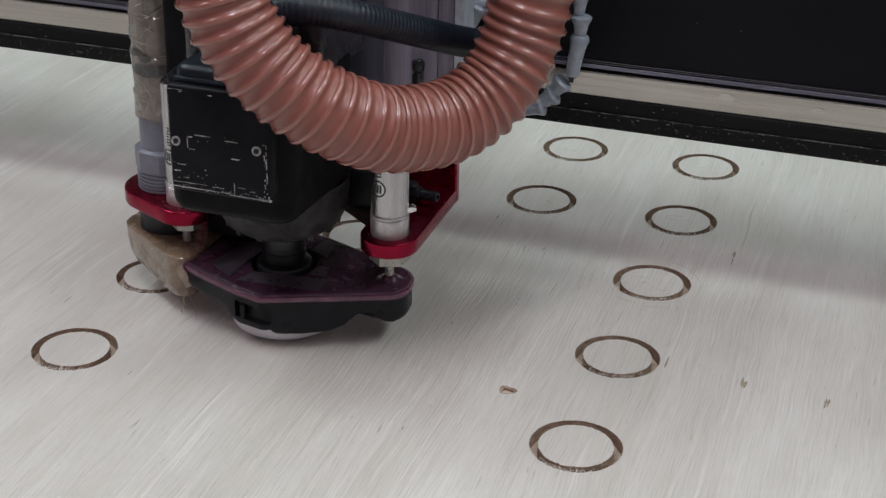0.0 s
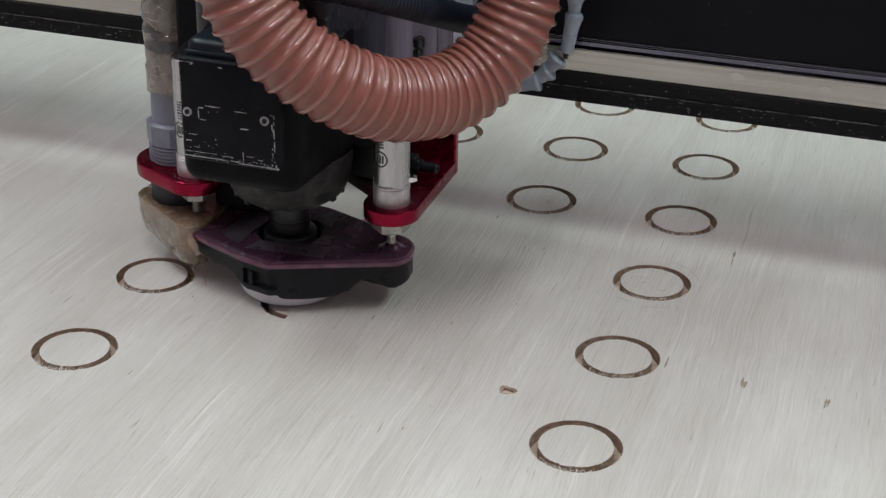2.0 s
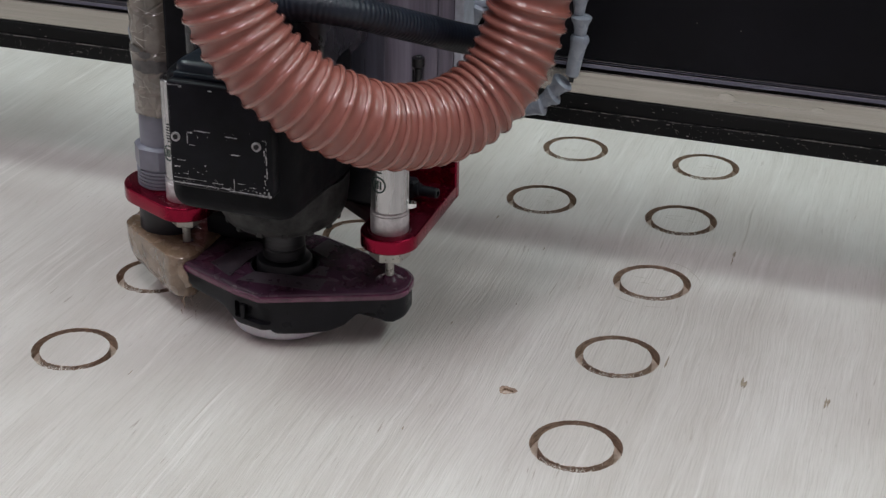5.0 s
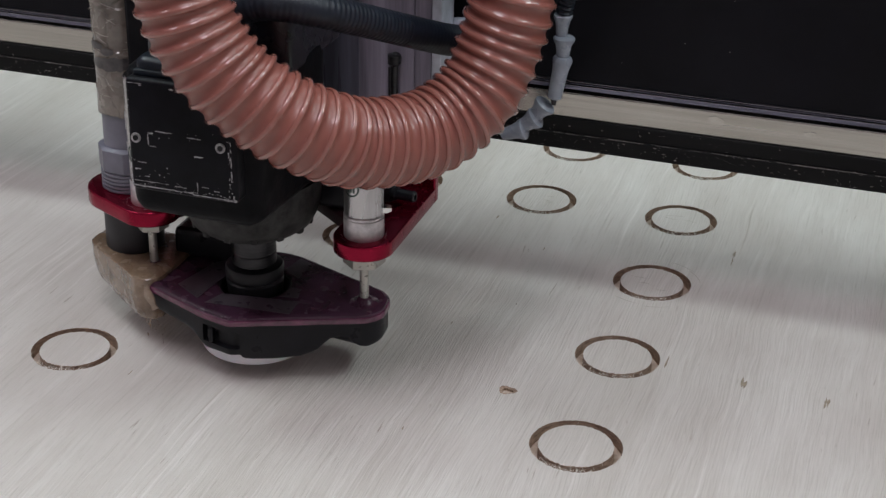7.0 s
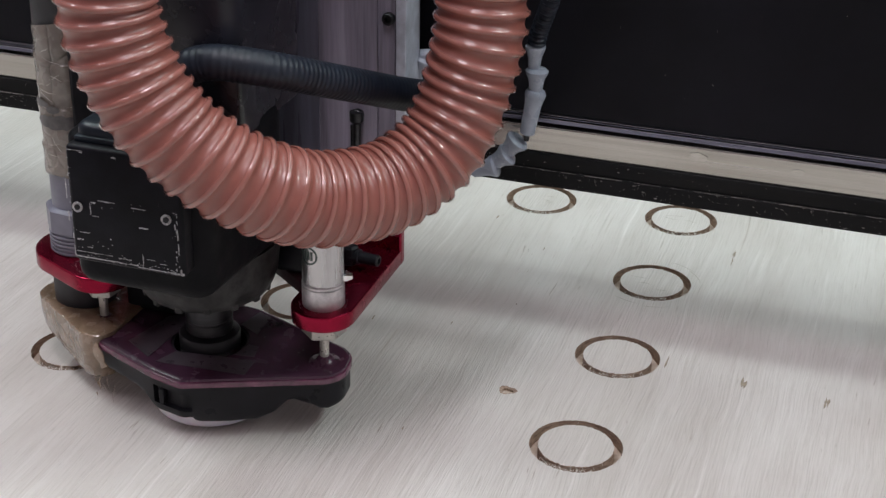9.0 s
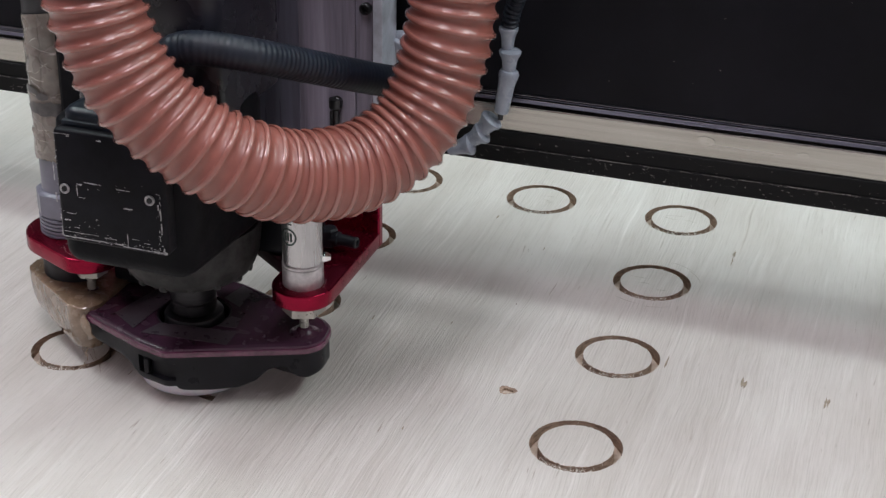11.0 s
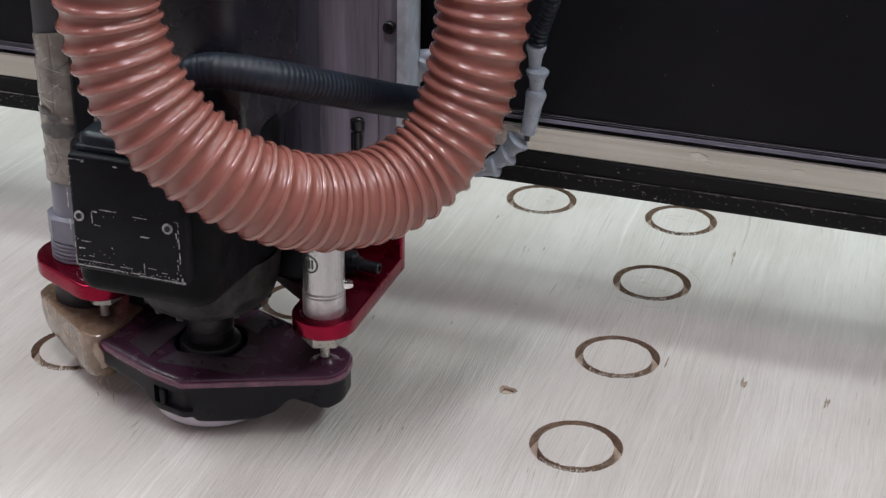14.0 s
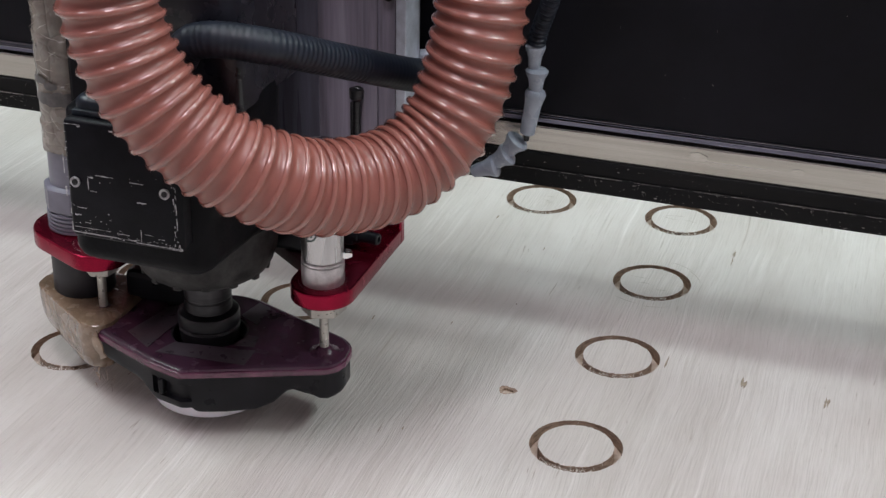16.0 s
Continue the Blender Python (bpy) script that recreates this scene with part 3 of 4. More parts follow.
for k in range(1300):
    x = rng.uniform(-0.75, 0.55)
    u = rng.random()
    if u < 0.62:
        z, y = rng.uniform(0.119, 0.1305), GY - 0.0002
    elif u < 0.80:
        z, y = rng.gauss(0.1308, 0.0006), GY - 0.0002
    elif u < 0.93:
        z, y = rng.uniform(0.1313, 0.1415), GY + 0.0009
    else:
        z, y = rng.uniform(0.175, 0.30), GY + 0.0082
    s = 0.00007 + 0.00016 * rng.random() ** 4 + (0.0003 if rng.random() < 0.006 else 0)
    e = rng.uniform(0.8, 9.0)
    pts = [(x + s * e * math.cos(a + rng.uniform(-.3, .3)), y, z + s * math.sin(a)) for a in (0, 1.2, 2.4, 3.7, 5.0)]
    spk.faces.new([spk.verts.new(p) for p in pts])
part("dust_specks", spk, DUST, gantry, "pale wood dust specks", smooth=False, kind="stuff")
# a thin dusty ridge along the step between flange and face
rdg = bmesh.new()
x = -0.80
while x < 0.56:
    ln = rng.uniform(0.006, 0.03)
    w = rng.uniform(0.00006, 0.00026)
    z = 0.1310
    rdg.faces.new([rdg.verts.new(p) for p in ((x, GY - 0.0002, z - w), (x + ln, GY - 0.0002, z - w * .5), (x + ln, GY - 0.0002, z + w * .6), (x, GY - 0.0002, z + w))])
    x += ln + rng.uniform(0.0, 0.009)
part("dust_line", rdg, DUST, gantry, "dust line along the flange step", smooth=False, kind="stuff")
# oval highlights of the polished rail, painted as paler steel spots
for cx, cz, hw, hh in ((0.279, 0.1541, 0.0062, 0.0034), (0.345, 0.1530, 0.0045, 0.0022)):
    bm = bmesh.new()
    bm.faces.new([bm.verts.new((cx + hw * math.cos(a) * rng.uniform(0.85, 1.1), GY + 0.0037, cz + hh * math.sin(a) * rng.uniform(0.85, 1.1))) for a in [2 * math.pi * k / 22 for k in range(22)]])
    part("rail_spot", bm, SPOT, gantry, "painted oval highlight on the rail", smooth=False)
for ob in gantry.children:
    ob.location.z = DROP

# ---------------------------------------------------------------- the cross carriage (moves along x and y)
carriage = thing("cross_carriage", "black cross carriage running on the gantry rail", "machine carriage")
part("back_plate", block(-0.10, 0.135, 0.118, 0.148, 0.182, 0.46, 0.003), BLACK_PANEL, carriage, smooth=False)
part("slide_post", block(0.1180, 0.1215, 0.100, 0.118, 0.200, 0.46, 0.0008), PLATE, carriage, "thin grey guide strip", smooth=False)

coolant = thing("coolant_hose", "grey segmented coolant hose with a tapered nozzle", "segmented hose")


def segment(p, d, r=0.0085, ln=0.019, name="segment"):
    """One ball-and-socket link: flared collar above, ball below, pointing along d."""
    prof = [(r * 0.45, 0), (r * 0.62, ln * 0.06), (r * 0.72, ln * 0.25), (r * 0.80, ln * 0.5), (r * 0.92, ln * 0.66), (r * 1.15, ln * 0.80), (r * 1.18, ln * 0.90), (r * 0.95, ln * 0.97), (r * 0.6, ln)]
    bm = solid(prof, n=22)
    q = Vector(d).to_track_quat("Z", "Y").to_matrix().to_4x4()
    return part(name, turned(bm, Matrix.Translation(p) @ q), GREYPLASTIC, coolant)


def upright_link(x, z0, z1, r):
    segment((x, 0.130, z0), (0.03, 0.0, 1), r, z1 - z0)


upright_link(0.1735, 0.2090, 0.2290, 0.0056)
upright_link(0.1752, 0.1950, 0.2125, 0.0064)
bm = solid([(0.0042, 0), (0.0049, 0.0006), (0.0053, 0.012), (0.0057, 0.022), (0.0068, 0.0270), (0.0070, 0.0290), (0.0060, 0.0310), (0.004, 0.0318)], n=24)
part("nozzle", turned(bm, Matrix.Translation((0.1708, 0.130, 0.1665)) @ Vector((0.16, 0.0, 1)).to_track_quat("Z", "Y").to_matrix().to_4x4()), GREYPLASTIC, coolant, "tapered grey nozzle")
part("jet_tip", turned(solid([(0.0018, -0.004), (0.0022, 0.0), (0.0022, 0.004)], n=12), Matrix.Translation((0.1705, 0.130, 0.1655))), BOLT, coolant, "dark jet tip")
segment((0.1540, 0.130, 0.1470), (0.62, 0.05, 0.80), 0.0070)
segment((0.1450, 0.129, 0.1395), (0.75, 0.05, 0.60), 0.0068)
segment((0.1345, 0.128, 0.1345), (0.85, 0.05, 0.35), 0.0066)
segment((0.1130, 0.106, 0.2215), (-0.85, 0.0, -0.25), 0.0062)
segment((0.1010, 0.106, 0.2020), (0.35, 0.0, 0.9), 0.0060)
feed = [(0.1740, 0.130, 0.2250), (0.1765, 0.128, 0.2380), (0.1815, 0.124, 0.2520), (0.188, 0.118, 0.272), (0.196, 0.115, 0.31), (0.205, 0.115, 0.38)]
part("feed_conduit", sweep(feed, lambda s, a: 0.0053 + 0.0008 * math.sin(2 * math.pi * s / 0.0038), 340, 20), CONDUIT, coolant, "ribbed black feed conduit")
for ob in coolant.children:
    ob.location = (0.0012, 0.0, -0.0020)
clamp_l = thing("pipe_clamp", "grey plastic segment behind the taped pipe", "hose segment")
part("clamp_body", turned(solid([(0.006, 0), (0.009, 0.004), (0.010, 0.012), (0.007, 0.020), (0.009, 0.026), (0.006, 0.030)], n=20), pose(-0.137, 0.062, 0.172)), GREYPLASTIC, clamp_l)

# ---------------------------------------------------------------- the router head (moves along x, y and z)
router = thing("router_spindle", "worn black router spindle with its terminal box", "router")
part("motor_body", slab(even(discs((-0.038, -0.038, 0.010), (0.038, -0.038, 0.010), (0.038, 0.040, 0.010), (-0.038, 0.040, 0.010)), 80), 0.2000, 0.46, 0.002, 0.002), MOTOR, router, "black motor body")
part("motor_clamp", block(-0.0695, -0.0400, -0.0300, 0.0300, 0.1780, 0.4600, 0.0030), CAST, router, "black clamp block beside the motor", smooth=False)
part("casting", slab(even(discs((-0.0310, -0.0700, 0.0140), (0.0300, -0.0700, 0.0140), (0.0, 0.0, 0.0490)), 110), 0.1130, 0.2080, 0.0110, 0.004, 4), CAST, router, "black cast spindle housing")
part("bearing_nose", solid([(0.0270, 0.0770), (0.0345, 0.0775), (0.0400, 0.0815), (0.0432, 0.0870), (0.0456, 0.0940), (0.0470, 0.1060), (0.0470, 0.1150)], n=56), NOSE, router, "rounded dusty black bearing nose")
for k in range(14):
    a = 2 * math.pi * k / 14
    part("nose_fin", turned(block(-0.0026, 0.0026, 0.0350, 0.0409, 0.0792, 0.0862, 0.0012), pose(0, 0, 0, 0, 0, math.degrees(a))), NOSE, router, smooth=False)
part("shaft", solid([(0.0140, 0.0480), (0.0152, 0.0490), (0.0152, 0.0560), (0.0147, 0.0566), (0.0147, 0.0575), (0.0152, 0.0580), (0.0152, 0.0775)], n=40), COLLET, router, "dull steel shaft")
part("collet_nut", solid([(0.0140, 0.0260), (0.0190, 0.0280), (0.0198, 0.0360), (0.0185, 0.0375), (0.0200, 0.0390), (0.0200, 0.0455), (0.0192, 0.0470), (0.0150, 0.0485)], n=40), NUTBLACK, router, "black collet nut")
part("router_bit", solid([(0.0029, -0.0095), (0.0029, 0.0225)], n=16), STEEL, router, "steel router bit")

BX0, BX1, BY, BZ0, BZ1 = -0.0355, 0.0355, -0.0940, 0.1355, 0.2075
box_t = part("terminal_box", block(BX0, BX1, BY, -0.046, BZ0, BZ1, 0.0028, 3), PAINT, router, "black terminal box with paint worn off its edges")
part("box_cap", slab(even(discs((-0.026, -0.078, 0.008), (0.026, -0.078, 0.008), (0.026, -0.052, 0.006), (-0.026, -0.052, 0.006)), 64), BZ1 - 0.001, BZ1 + 0.010, 0.001, 0.005), BLUEBLACK, router, "blue-black rounded box cap")
part("cap_step", block(-0.033, 0.033, -0.088, -0.050, BZ1 - 0.001, BZ1 + 0.0035, 0.0016), BLUEBLACK, router, "blue-black cap step")
for sx, sz in ((-0.0298, 0.1702), (0.0260, 0.1712)):
    bm = turned(solid([(0.0008, 0), (0.0016, 0), (0.0016, 0.0006), (0.0031, 0.0012), (0.0031, 0.0)], n=20), pose(sx, BY - 0.0002, sz, 90, 0, 0))
    scr = part("cover_screw", bm, SCUFF, router, "bared ring round a cover screw")
    part("screw_hole", turned(solid([(0.0017, 0), (0.0017, 0.0014)], n=16), pose(sx, BY - 0.0002, sz, 90, 0, 0)), BOLT, scr, "dark screw socket")


def scuff(x0, x1, z0, z1, seed, y=BY - 0.0003, n=7, parent=router):
    """A ragged patch of bare metal on the front of the box."""
    g = random.Random(seed)
    bm = bmesh.new()
    long_x = (x1 - x0) > (z1 - z0)
    lo, hi = [], []
    for k in range(n):
        u = k / (n - 1)
        if long_x:
            lo.append((x0 + (x1 - x0) * u, y, z0 + (z1 - z0) * g.uniform(0, 0.45)))
            hi.append((x0 + (x1 - x0) * u, y, z1 - (z1 - z0) * g.uniform(0, 0.45)))
        else:
            lo.append((x0 + (x1 - x0) * g.uniform(0, 0.45), y, z0 + (z1 - z0) * u))
            hi.append((x1 - (x1 - x0) * g.uniform(0, 0.45), y, z0 + (z1 - z0) * u))
    bm.faces.new([bm.verts.new(p) for p in lo + hi[::-1]])
    return part("paint_scuff", bm, SCUFF, parent, "bared metal where paint is worn", smooth=False)


g = random.Random(5)
for k, (x0, x1, z0, z1) in enumerate((
        (-0.0340, 0.0060, 0.1383, 0.1393), (0.0060, 0.0340, 0.1376, 0.1384), (-0.0330, -0.0100, 0.1418, 0.1424), (-0.0060, 0.0020, 0.1412, 0.1420),
        (0.0090, 0.0098, 0.1385, 0.1465), (0.0265, 0.0352, 0.1366, 0.1394), (0.0325, 0.0343, 0.1380, 0.1410), (0.0318, 0.0330, 0.1500, 0.1570), (0.0318, 0.0328, 0.1600, 0.1660),
        (0.0322, 0.0336, 0.1690, 0.1725), (-0.0348, -0.0336, 0.1390, 0.1450), (-0.0349, -0.0337, 0.1500, 0.1530), (-0.0350, -0.0338, 0.1640, 0.1700), (-0.0350, -0.0340, 0.1780, 0.1900),
        (-0.0150, -0.0040, 0.1790, 0.1798), (0.0060, 0.0150, 0.1780, 0.1786), (-0.0200, -0.0165, 0.1770, 0.1785), (-0.0205, -0.0196, 0.1700, 0.1770), (-0.0190, -0.0150, 0.1690, 0.1697),
        (0.0100, 0.0160, 0.1662, 0.1674), (-0.0300, -0.0240, 0.1540, 0.1548), (-0.0320, -0.0280, 0.1490, 0.1505), (-0.0260, -0.0225, 0.1450, 0.1458), (0.0200, 0.0240, 0.1420, 0.1427),
        (0.0120, 0.0170, 0.1435, 0.1442), (-0.0260, -0.0240, 0.2035, 0.2046), (-0.0060, -0.0030, 0.2030, 0.2044), (-0.0340, -0.0240, 0.2046, 0.2052))):
    dz = -0.0036 if 0.16 < z0 < 0.195 else 0.0
    scuff(x0 + dz * 0.5, x1 + dz * 0.5, z0 + dz, z1 + dz, 30 + k)

wear = bmesh.new()
g = random.Random(77)
for k in range(140):
    u = g.random()
    if u < 0.40:
        x, z = g.uniform(-0.034, 0.034), 0.1378 + abs(g.gauss(0, 0.0016))
    elif u < 0.55:
        x, z = -0.0345 + abs(g.gauss(0, 0.0007)), g.uniform(0.138, 0.204)
    elif u < 0.74:
        x, z = 0.0315 + g.gauss(0, 0.0009), g.uniform(0.138, 0.178)
    elif u < 0.86:
        x, z = g.uniform(-0.033, 0.0), g.uniform(0.139, 0.156)
    elif u < 0.95:
        x, z = g.uniform(-0.022, 0.026), 0.1755 + g.gauss(0, 0.0022)
    else:
        x, z = g.uniform(-0.033, 0.033), g.uniform(0.14, 0.203)
    w, h = g.uniform(0.0001, 0.0012) * g.random() + 0.0001, g.uniform(0.0001, 0.0005) * g.random() + 0.0001
    if 0.55 < u < 0.74:
        w, h = h, w * 1.5
    pts = [(x - w, z - h * g.random()), (x + w * g.random(), z - h), (x + w, z + h * g.random()), (x - w * g.random(), z + h)]
    wear.faces.new([wear.verts.new((px, BY - 0.00035, pz)) for px, pz in pts])
part("chipped_paint", wear, SCUFF, box_t, "fine chips in the black paint", smooth=False, kind="stuff")

for side in (-1, 1):
    ax = 0.080 if side > 0 else -0.0762
    cyl = thing("air_cylinder", "bright steel air cylinder beside the router spindle", "air cylinder", "air cylinders")
    part("tube", solid([(0.0125, 0.0980), (0.0130, 0.0985), (0.0130, 0.1720), (0.0122, 0.1728)], ax, 0, 48), STEEL, cyl, "polished steel tube")
    part("end_cap", solid([(0.0131, 0.0812), (0.0134, 0.0820), (0.0134, 0.0950), (0.0128, 0.0954), (0.0128, 0.0960), (0.0134, 0.0964), (0.0134, 0.0972), (0.0126, 0.0982)], ax, 0, 48), CAP, cyl, "scuffed aluminium end cap")
    nr = 0.0142 if ax > 0 else 0.0112
    part("clamp_nut", solid([(nr - 0.0017, 0.0604), (nr, 0.0614), (nr, 0.0709)], ax, 0, 6, 0.35), NUT, cyl, "zinc hexagonal clamp nut", smooth=False)
    part("port_plug", turned(solid([(0.0036, 0), (0.0036, 0.004), (0.0028, 0.0055), (0.0022, 0.007)], n=6), pose(ax + 0.0105, 0.004, 0.1000, 0, 90, 18)), CHROME, cyl, "small zinc port plug")
    badge = bmesh.new()
    for k in range(16):
        a0, a1 = 2 * math.pi * k / 16, 2 * math.pi * (k + 1) / 16
        q4 = []
        for a, r in ((a0, 0.0062), (a1, 0.0062), (a1, 0.0050), (a0, 0.0050)):
            th = -1.90 + r * math.cos(a) / 0.0131
            q4.append((ax + 0.0132 * math.cos(th), 0.0132 * math.sin(th), 0.1190 + r * math.sin(a)))
        badge.faces.new([badge.verts.new(p) for p in q4])
    for bx in (-0.0022, 0.0, 0.0022):
        q4 = []
        for u, w in ((-0.0007, -0.003), (0.0007, -0.003), (0.0007, 0.003), (-0.0007, 0.003)):
            th = -1.90 + (bx + u) / 0.0131
            q4.append((ax + 0.0132 * math.cos(th), 0.0132 * math.sin(th), 0.1190 + w))
        badge.faces.new([badge.verts.new(p) for p in q4])
    part("badge", badge, GREENINK, cyl, "green ring-shaped printed badge", smooth=False)
    bars = bmesh.new()
    for k in range(7):
        q4 = []
        for u, w in ((0, 0), (0.0042, 0), (0.0042, 0.0012), (0, 0.0012)):
            th = -2.0 + u / 0.0131
            q4.append((ax + 0.0132 * math.cos(th), 0.0132 * math.sin(th), 0.1275 + k * 0.0021 + w))
        bars.faces.new([bars.verts.new(p) for p in q4])
    part("print_bars", bars, INK, cyl, "dark printed bars", smooth=False)
    if side < 0:
        cyl_left = cyl
    else:
        cyl_right = cyl

# red brackets
brk_r = thing("cylinder_bracket", "red anodised angle bracket holding the air cylinder", "bracket", "red brackets")
out_r = even(discs((0.080, 0.0, 0.0205), (0.066, 0.080, 0.006), (0.0945, 0.0860, 0.006)), 100)
part("arm", slab(out_r, 0.0705, 0.0815, 0.0012, 0.0012), RED, brk_r, "red tapering arm")
part("flange", block(0.0185, 0.1007, 0.0850, 0.0925, 0.0705, 0.1120, 0.0012), RED, brk_r, "red upright flange", smooth=False)
elbow = part("air_elbow", turned(solid([(0.0040, 0), (0.0052, 0.001), (0.0052, 0.007), (0.0040, 0.0076), (0.0040, 0.0200), (0.0033, 0.0208), (0.0022, 0.0208), (0.0022, 0.017)], n=20), pose(0.0775, 0.052, 0.0900, 0, 90, -6)), SHOE, brk_r, "black push-in air elbow")
part("elbow_body", turned(solid([(0.0050, 0), (0.0060, 0.001), (0.0060, 0.012), (0.0046, 0.0135)], n=6), pose(0.0775, 0.052, 0.0840)), SHOE, elbow, "black hexagonal elbow body", smooth=False)
part("web", slab(even(discs((0.0620, 0.0220, 0.004), (0.0235, 0.0545, 0.006), (0.0235, 0.080, 0.006), (0.060, 0.080, 0.006)), 80), 0.0712, 0.0808, 0.0012, 0.0012), WEB, brk_r, "dark web of the bracket")
part("fitting_block", block(0.0300, 0.0640, 0.0300, 0.0800, 0.0817, 0.1100, 0.003), SHOE, brk_r, "black block between bracket and spindle", smooth=False)
brk_l = thing("cylinder_bracket", "red anodised bracket clamping the air cylinder and grey pipe", "bracket", "red brackets")
out_l = even(discs((-0.076, -0.002, 0.0205), (-0.104, 0.021, 0.0290), (-0.070, 0.065, 0.006)), 100)
part("arm", slab(out_l, 0.0705, 0.0815, 0.0012, 0.0012), RED, brk_l, "red rounded arm")
part("flange", block(-0.104, -0.0185, 0.0680, 0.0760, 0.0705, 0.1120, 0.0012), RED, brk_l, "red upright flange", smooth=False)

part("web", slab(even(discs((-0.0690, 0.004, 0.0135), (-0.0235, 0.0545, 0.006), (-0.0235, 0.062, 0.006), (-0.060, 0.062, 0.006)), 80), 0.0712, 0.0808, 0.0012, 0.0012), WEB, brk_l, "dark web of the bracket")

# pale dust caught round the seats of the cylinders and along the arm edges
g = random.Random(63)
for owner, ax in ((brk_r, 0.080), (brk_l, -0.0770)):
    bm = bmesh.new()
    for k in range(150):
        a = g.uniform(0, 2 * math.pi)
        r = 0.0139 + abs(g.gauss(0, 0.0009))
        w = g.uniform(0.00008, 0.00030)
        x, y = ax + r * math.cos(a), (0 if ax > 0 else -0.002) + r * math.sin(a)
        bm.faces.new([bm.verts.new((x + w * math.cos(b) * g.uniform(.5, 1.6), y + w * math.sin(b), 0.08165)) for b in (0, 1.3, 2.5, 3.8, 5.0)])
    part("seat_dust", bm, SEAT_DUST, owner, "pale pinkish dust round the cylinder seat", smooth=False, kind="stuff")

# grey suction pipe with its taped sleeve
pipe = thing("suction_pipe", "grey plastic suction pipe wrapped in old brown tape", "pipe")
PX, PY = -0.1020, 0.0200
part("pipe_tube", solid([(0.0165, 0.0420), (0.0165, 0.2300)], PX, PY, 48), PVC, pipe, "grey plastic tube")
thr = bmesh.new()
prof = [(0.0190, 0.0815)]
for k in range(5):
    z = 0.0825 + k * 0.0028
    prof += [(0.0200, z), (0.0200, z + 0.0014), (0.0188, z + 0.0018), (0.0188, z + 0.0026)]
lathe(thr, PX, PY, prof + [(0.0190, 0.0965)], 56)
part("thread", thr, PVC, pipe, "grey threaded collar")
part("hex_nut", solid([(0.0195, 0.0962), (0.0212, 0.0970), (0.0212, 0.1120), (0.0196, 0.1135), (0.0172, 0.1140)], PX, PY, 8, 0.3), PVC, pipe, "grey hexagonal pipe nut")
part("upper_hose", solid([(0.0172, 0.2302), (0.0176, 0.2310), (0.0176, 0.3800)], PX, PY, 48), RUBBER, pipe, "black rubber upper hose")
slv = bmesh.new()
g = random.Random(12)
rows = []
for k in range(84):
    row = []
    for j in range(72):
        a = 2 * math.pi * j / 72
        z = 0.1385 + 0.098 * k / 83 + (0.0045 * math.sin(a + 2.4) if k > 76 else 0) + (0.0010 * math.sin(3 * a + 1) + g.uniform(-0.0014, 0.0004) if k < 2 else 0)
        lap = ((z - 0.1385) / 0.030 + a / (2 * math.pi) * 0.6) % 1.0      # overlapping turns of tape
        r = 0.0178 + 0.0010 * lap + 0.0003 * math.sin(3 * a + k * 0.25) * math.sin(k * 0.13 + a) + 0.00012 * math.sin(9 * a - k * 0.5) + g.uniform(-1, 1) * 0.00004
        row.append((PX + r * math.cos(a), PY + r * math.sin(a), z))
    rows.append(row)
loops(slv, rows)
part("tape_wrap", slv, TAPE_GREY, pipe, "wrinkled brown tape sleeve")
def grime(a0, a1, z0, z1, seed):
    """A dark ragged oval of grime lying on the tape."""
    h = random.Random(seed)
    bm = bmesh.new()
    n = 14
    lo, hi = [], []
    for k in range(n + 1):
        u = k / n
        a = math.radians(a0 + (a1 - a0) * u)
        half = math.sqrt(max(0.0, 1 - (2 * u - 1) ** 2)) * (z1 - z0) / 2
        for side, keep in ((-1, lo), (1, hi)):
            keep.append(bm.verts.new((PX + 0.01935 * math.cos(a), PY + 0.01935 * math.sin(a), (z0 + z1) / 2 + side * half * h.uniform(0.75, 1.05) + side * 0.0001)))
    for k in range(n):
        bm.faces.new((lo[k], lo[k + 1], hi[k + 1], hi[k]))
    part("tape_grime", bm, TAPE_DARK, pipe, "dark grime showing through the tape")


grime(226, 334, 0.1705, 0.1808, 1)
grime(218, 262, 0.1850, 0.1900, 3)
grime(255, 285, 0.1815, 0.1870, 2)

# pale folds standing up from the tape
g = random.Random(41)
for k in range(30):
    a0, z0 = math.radians(g.uniform(215, 365)), g.uniform(0.140, 0.230)
    lean, ln, w = (g.gauss(0, 0.35) if k % 3 else g.uniform(-1.5, 1.5)), g.uniform(0.003, 0.013), g.uniform(0.00006, 0.00019)
    bm = bmesh.new()
    lo, hi = [], []
    for i in range(7):
        u = i / 6 - 0.5
        a = a0 + u * ln * math.cos(lean) / 0.0193
        z = z0 + u * ln * math.sin(lean) + 0.00025 * math.sin(i * 1.3 + k)
        half = w * (1 - abs(2 * u) ** 3)
        for sgn, keep in ((-1, lo), (1, hi)):
            keep.append(bm.verts.new((PX + 0.01955 * math.cos(a), PY + 0.01955 * math.sin(a), z + sgn * (half + 0.00002))))
    for i in range(6):
        bm.faces.new((lo[i], lo[i + 1], hi[i + 1], hi[i]))
    part("tape_fold", bm, FOLD, pipe, "pale fold in the tape")

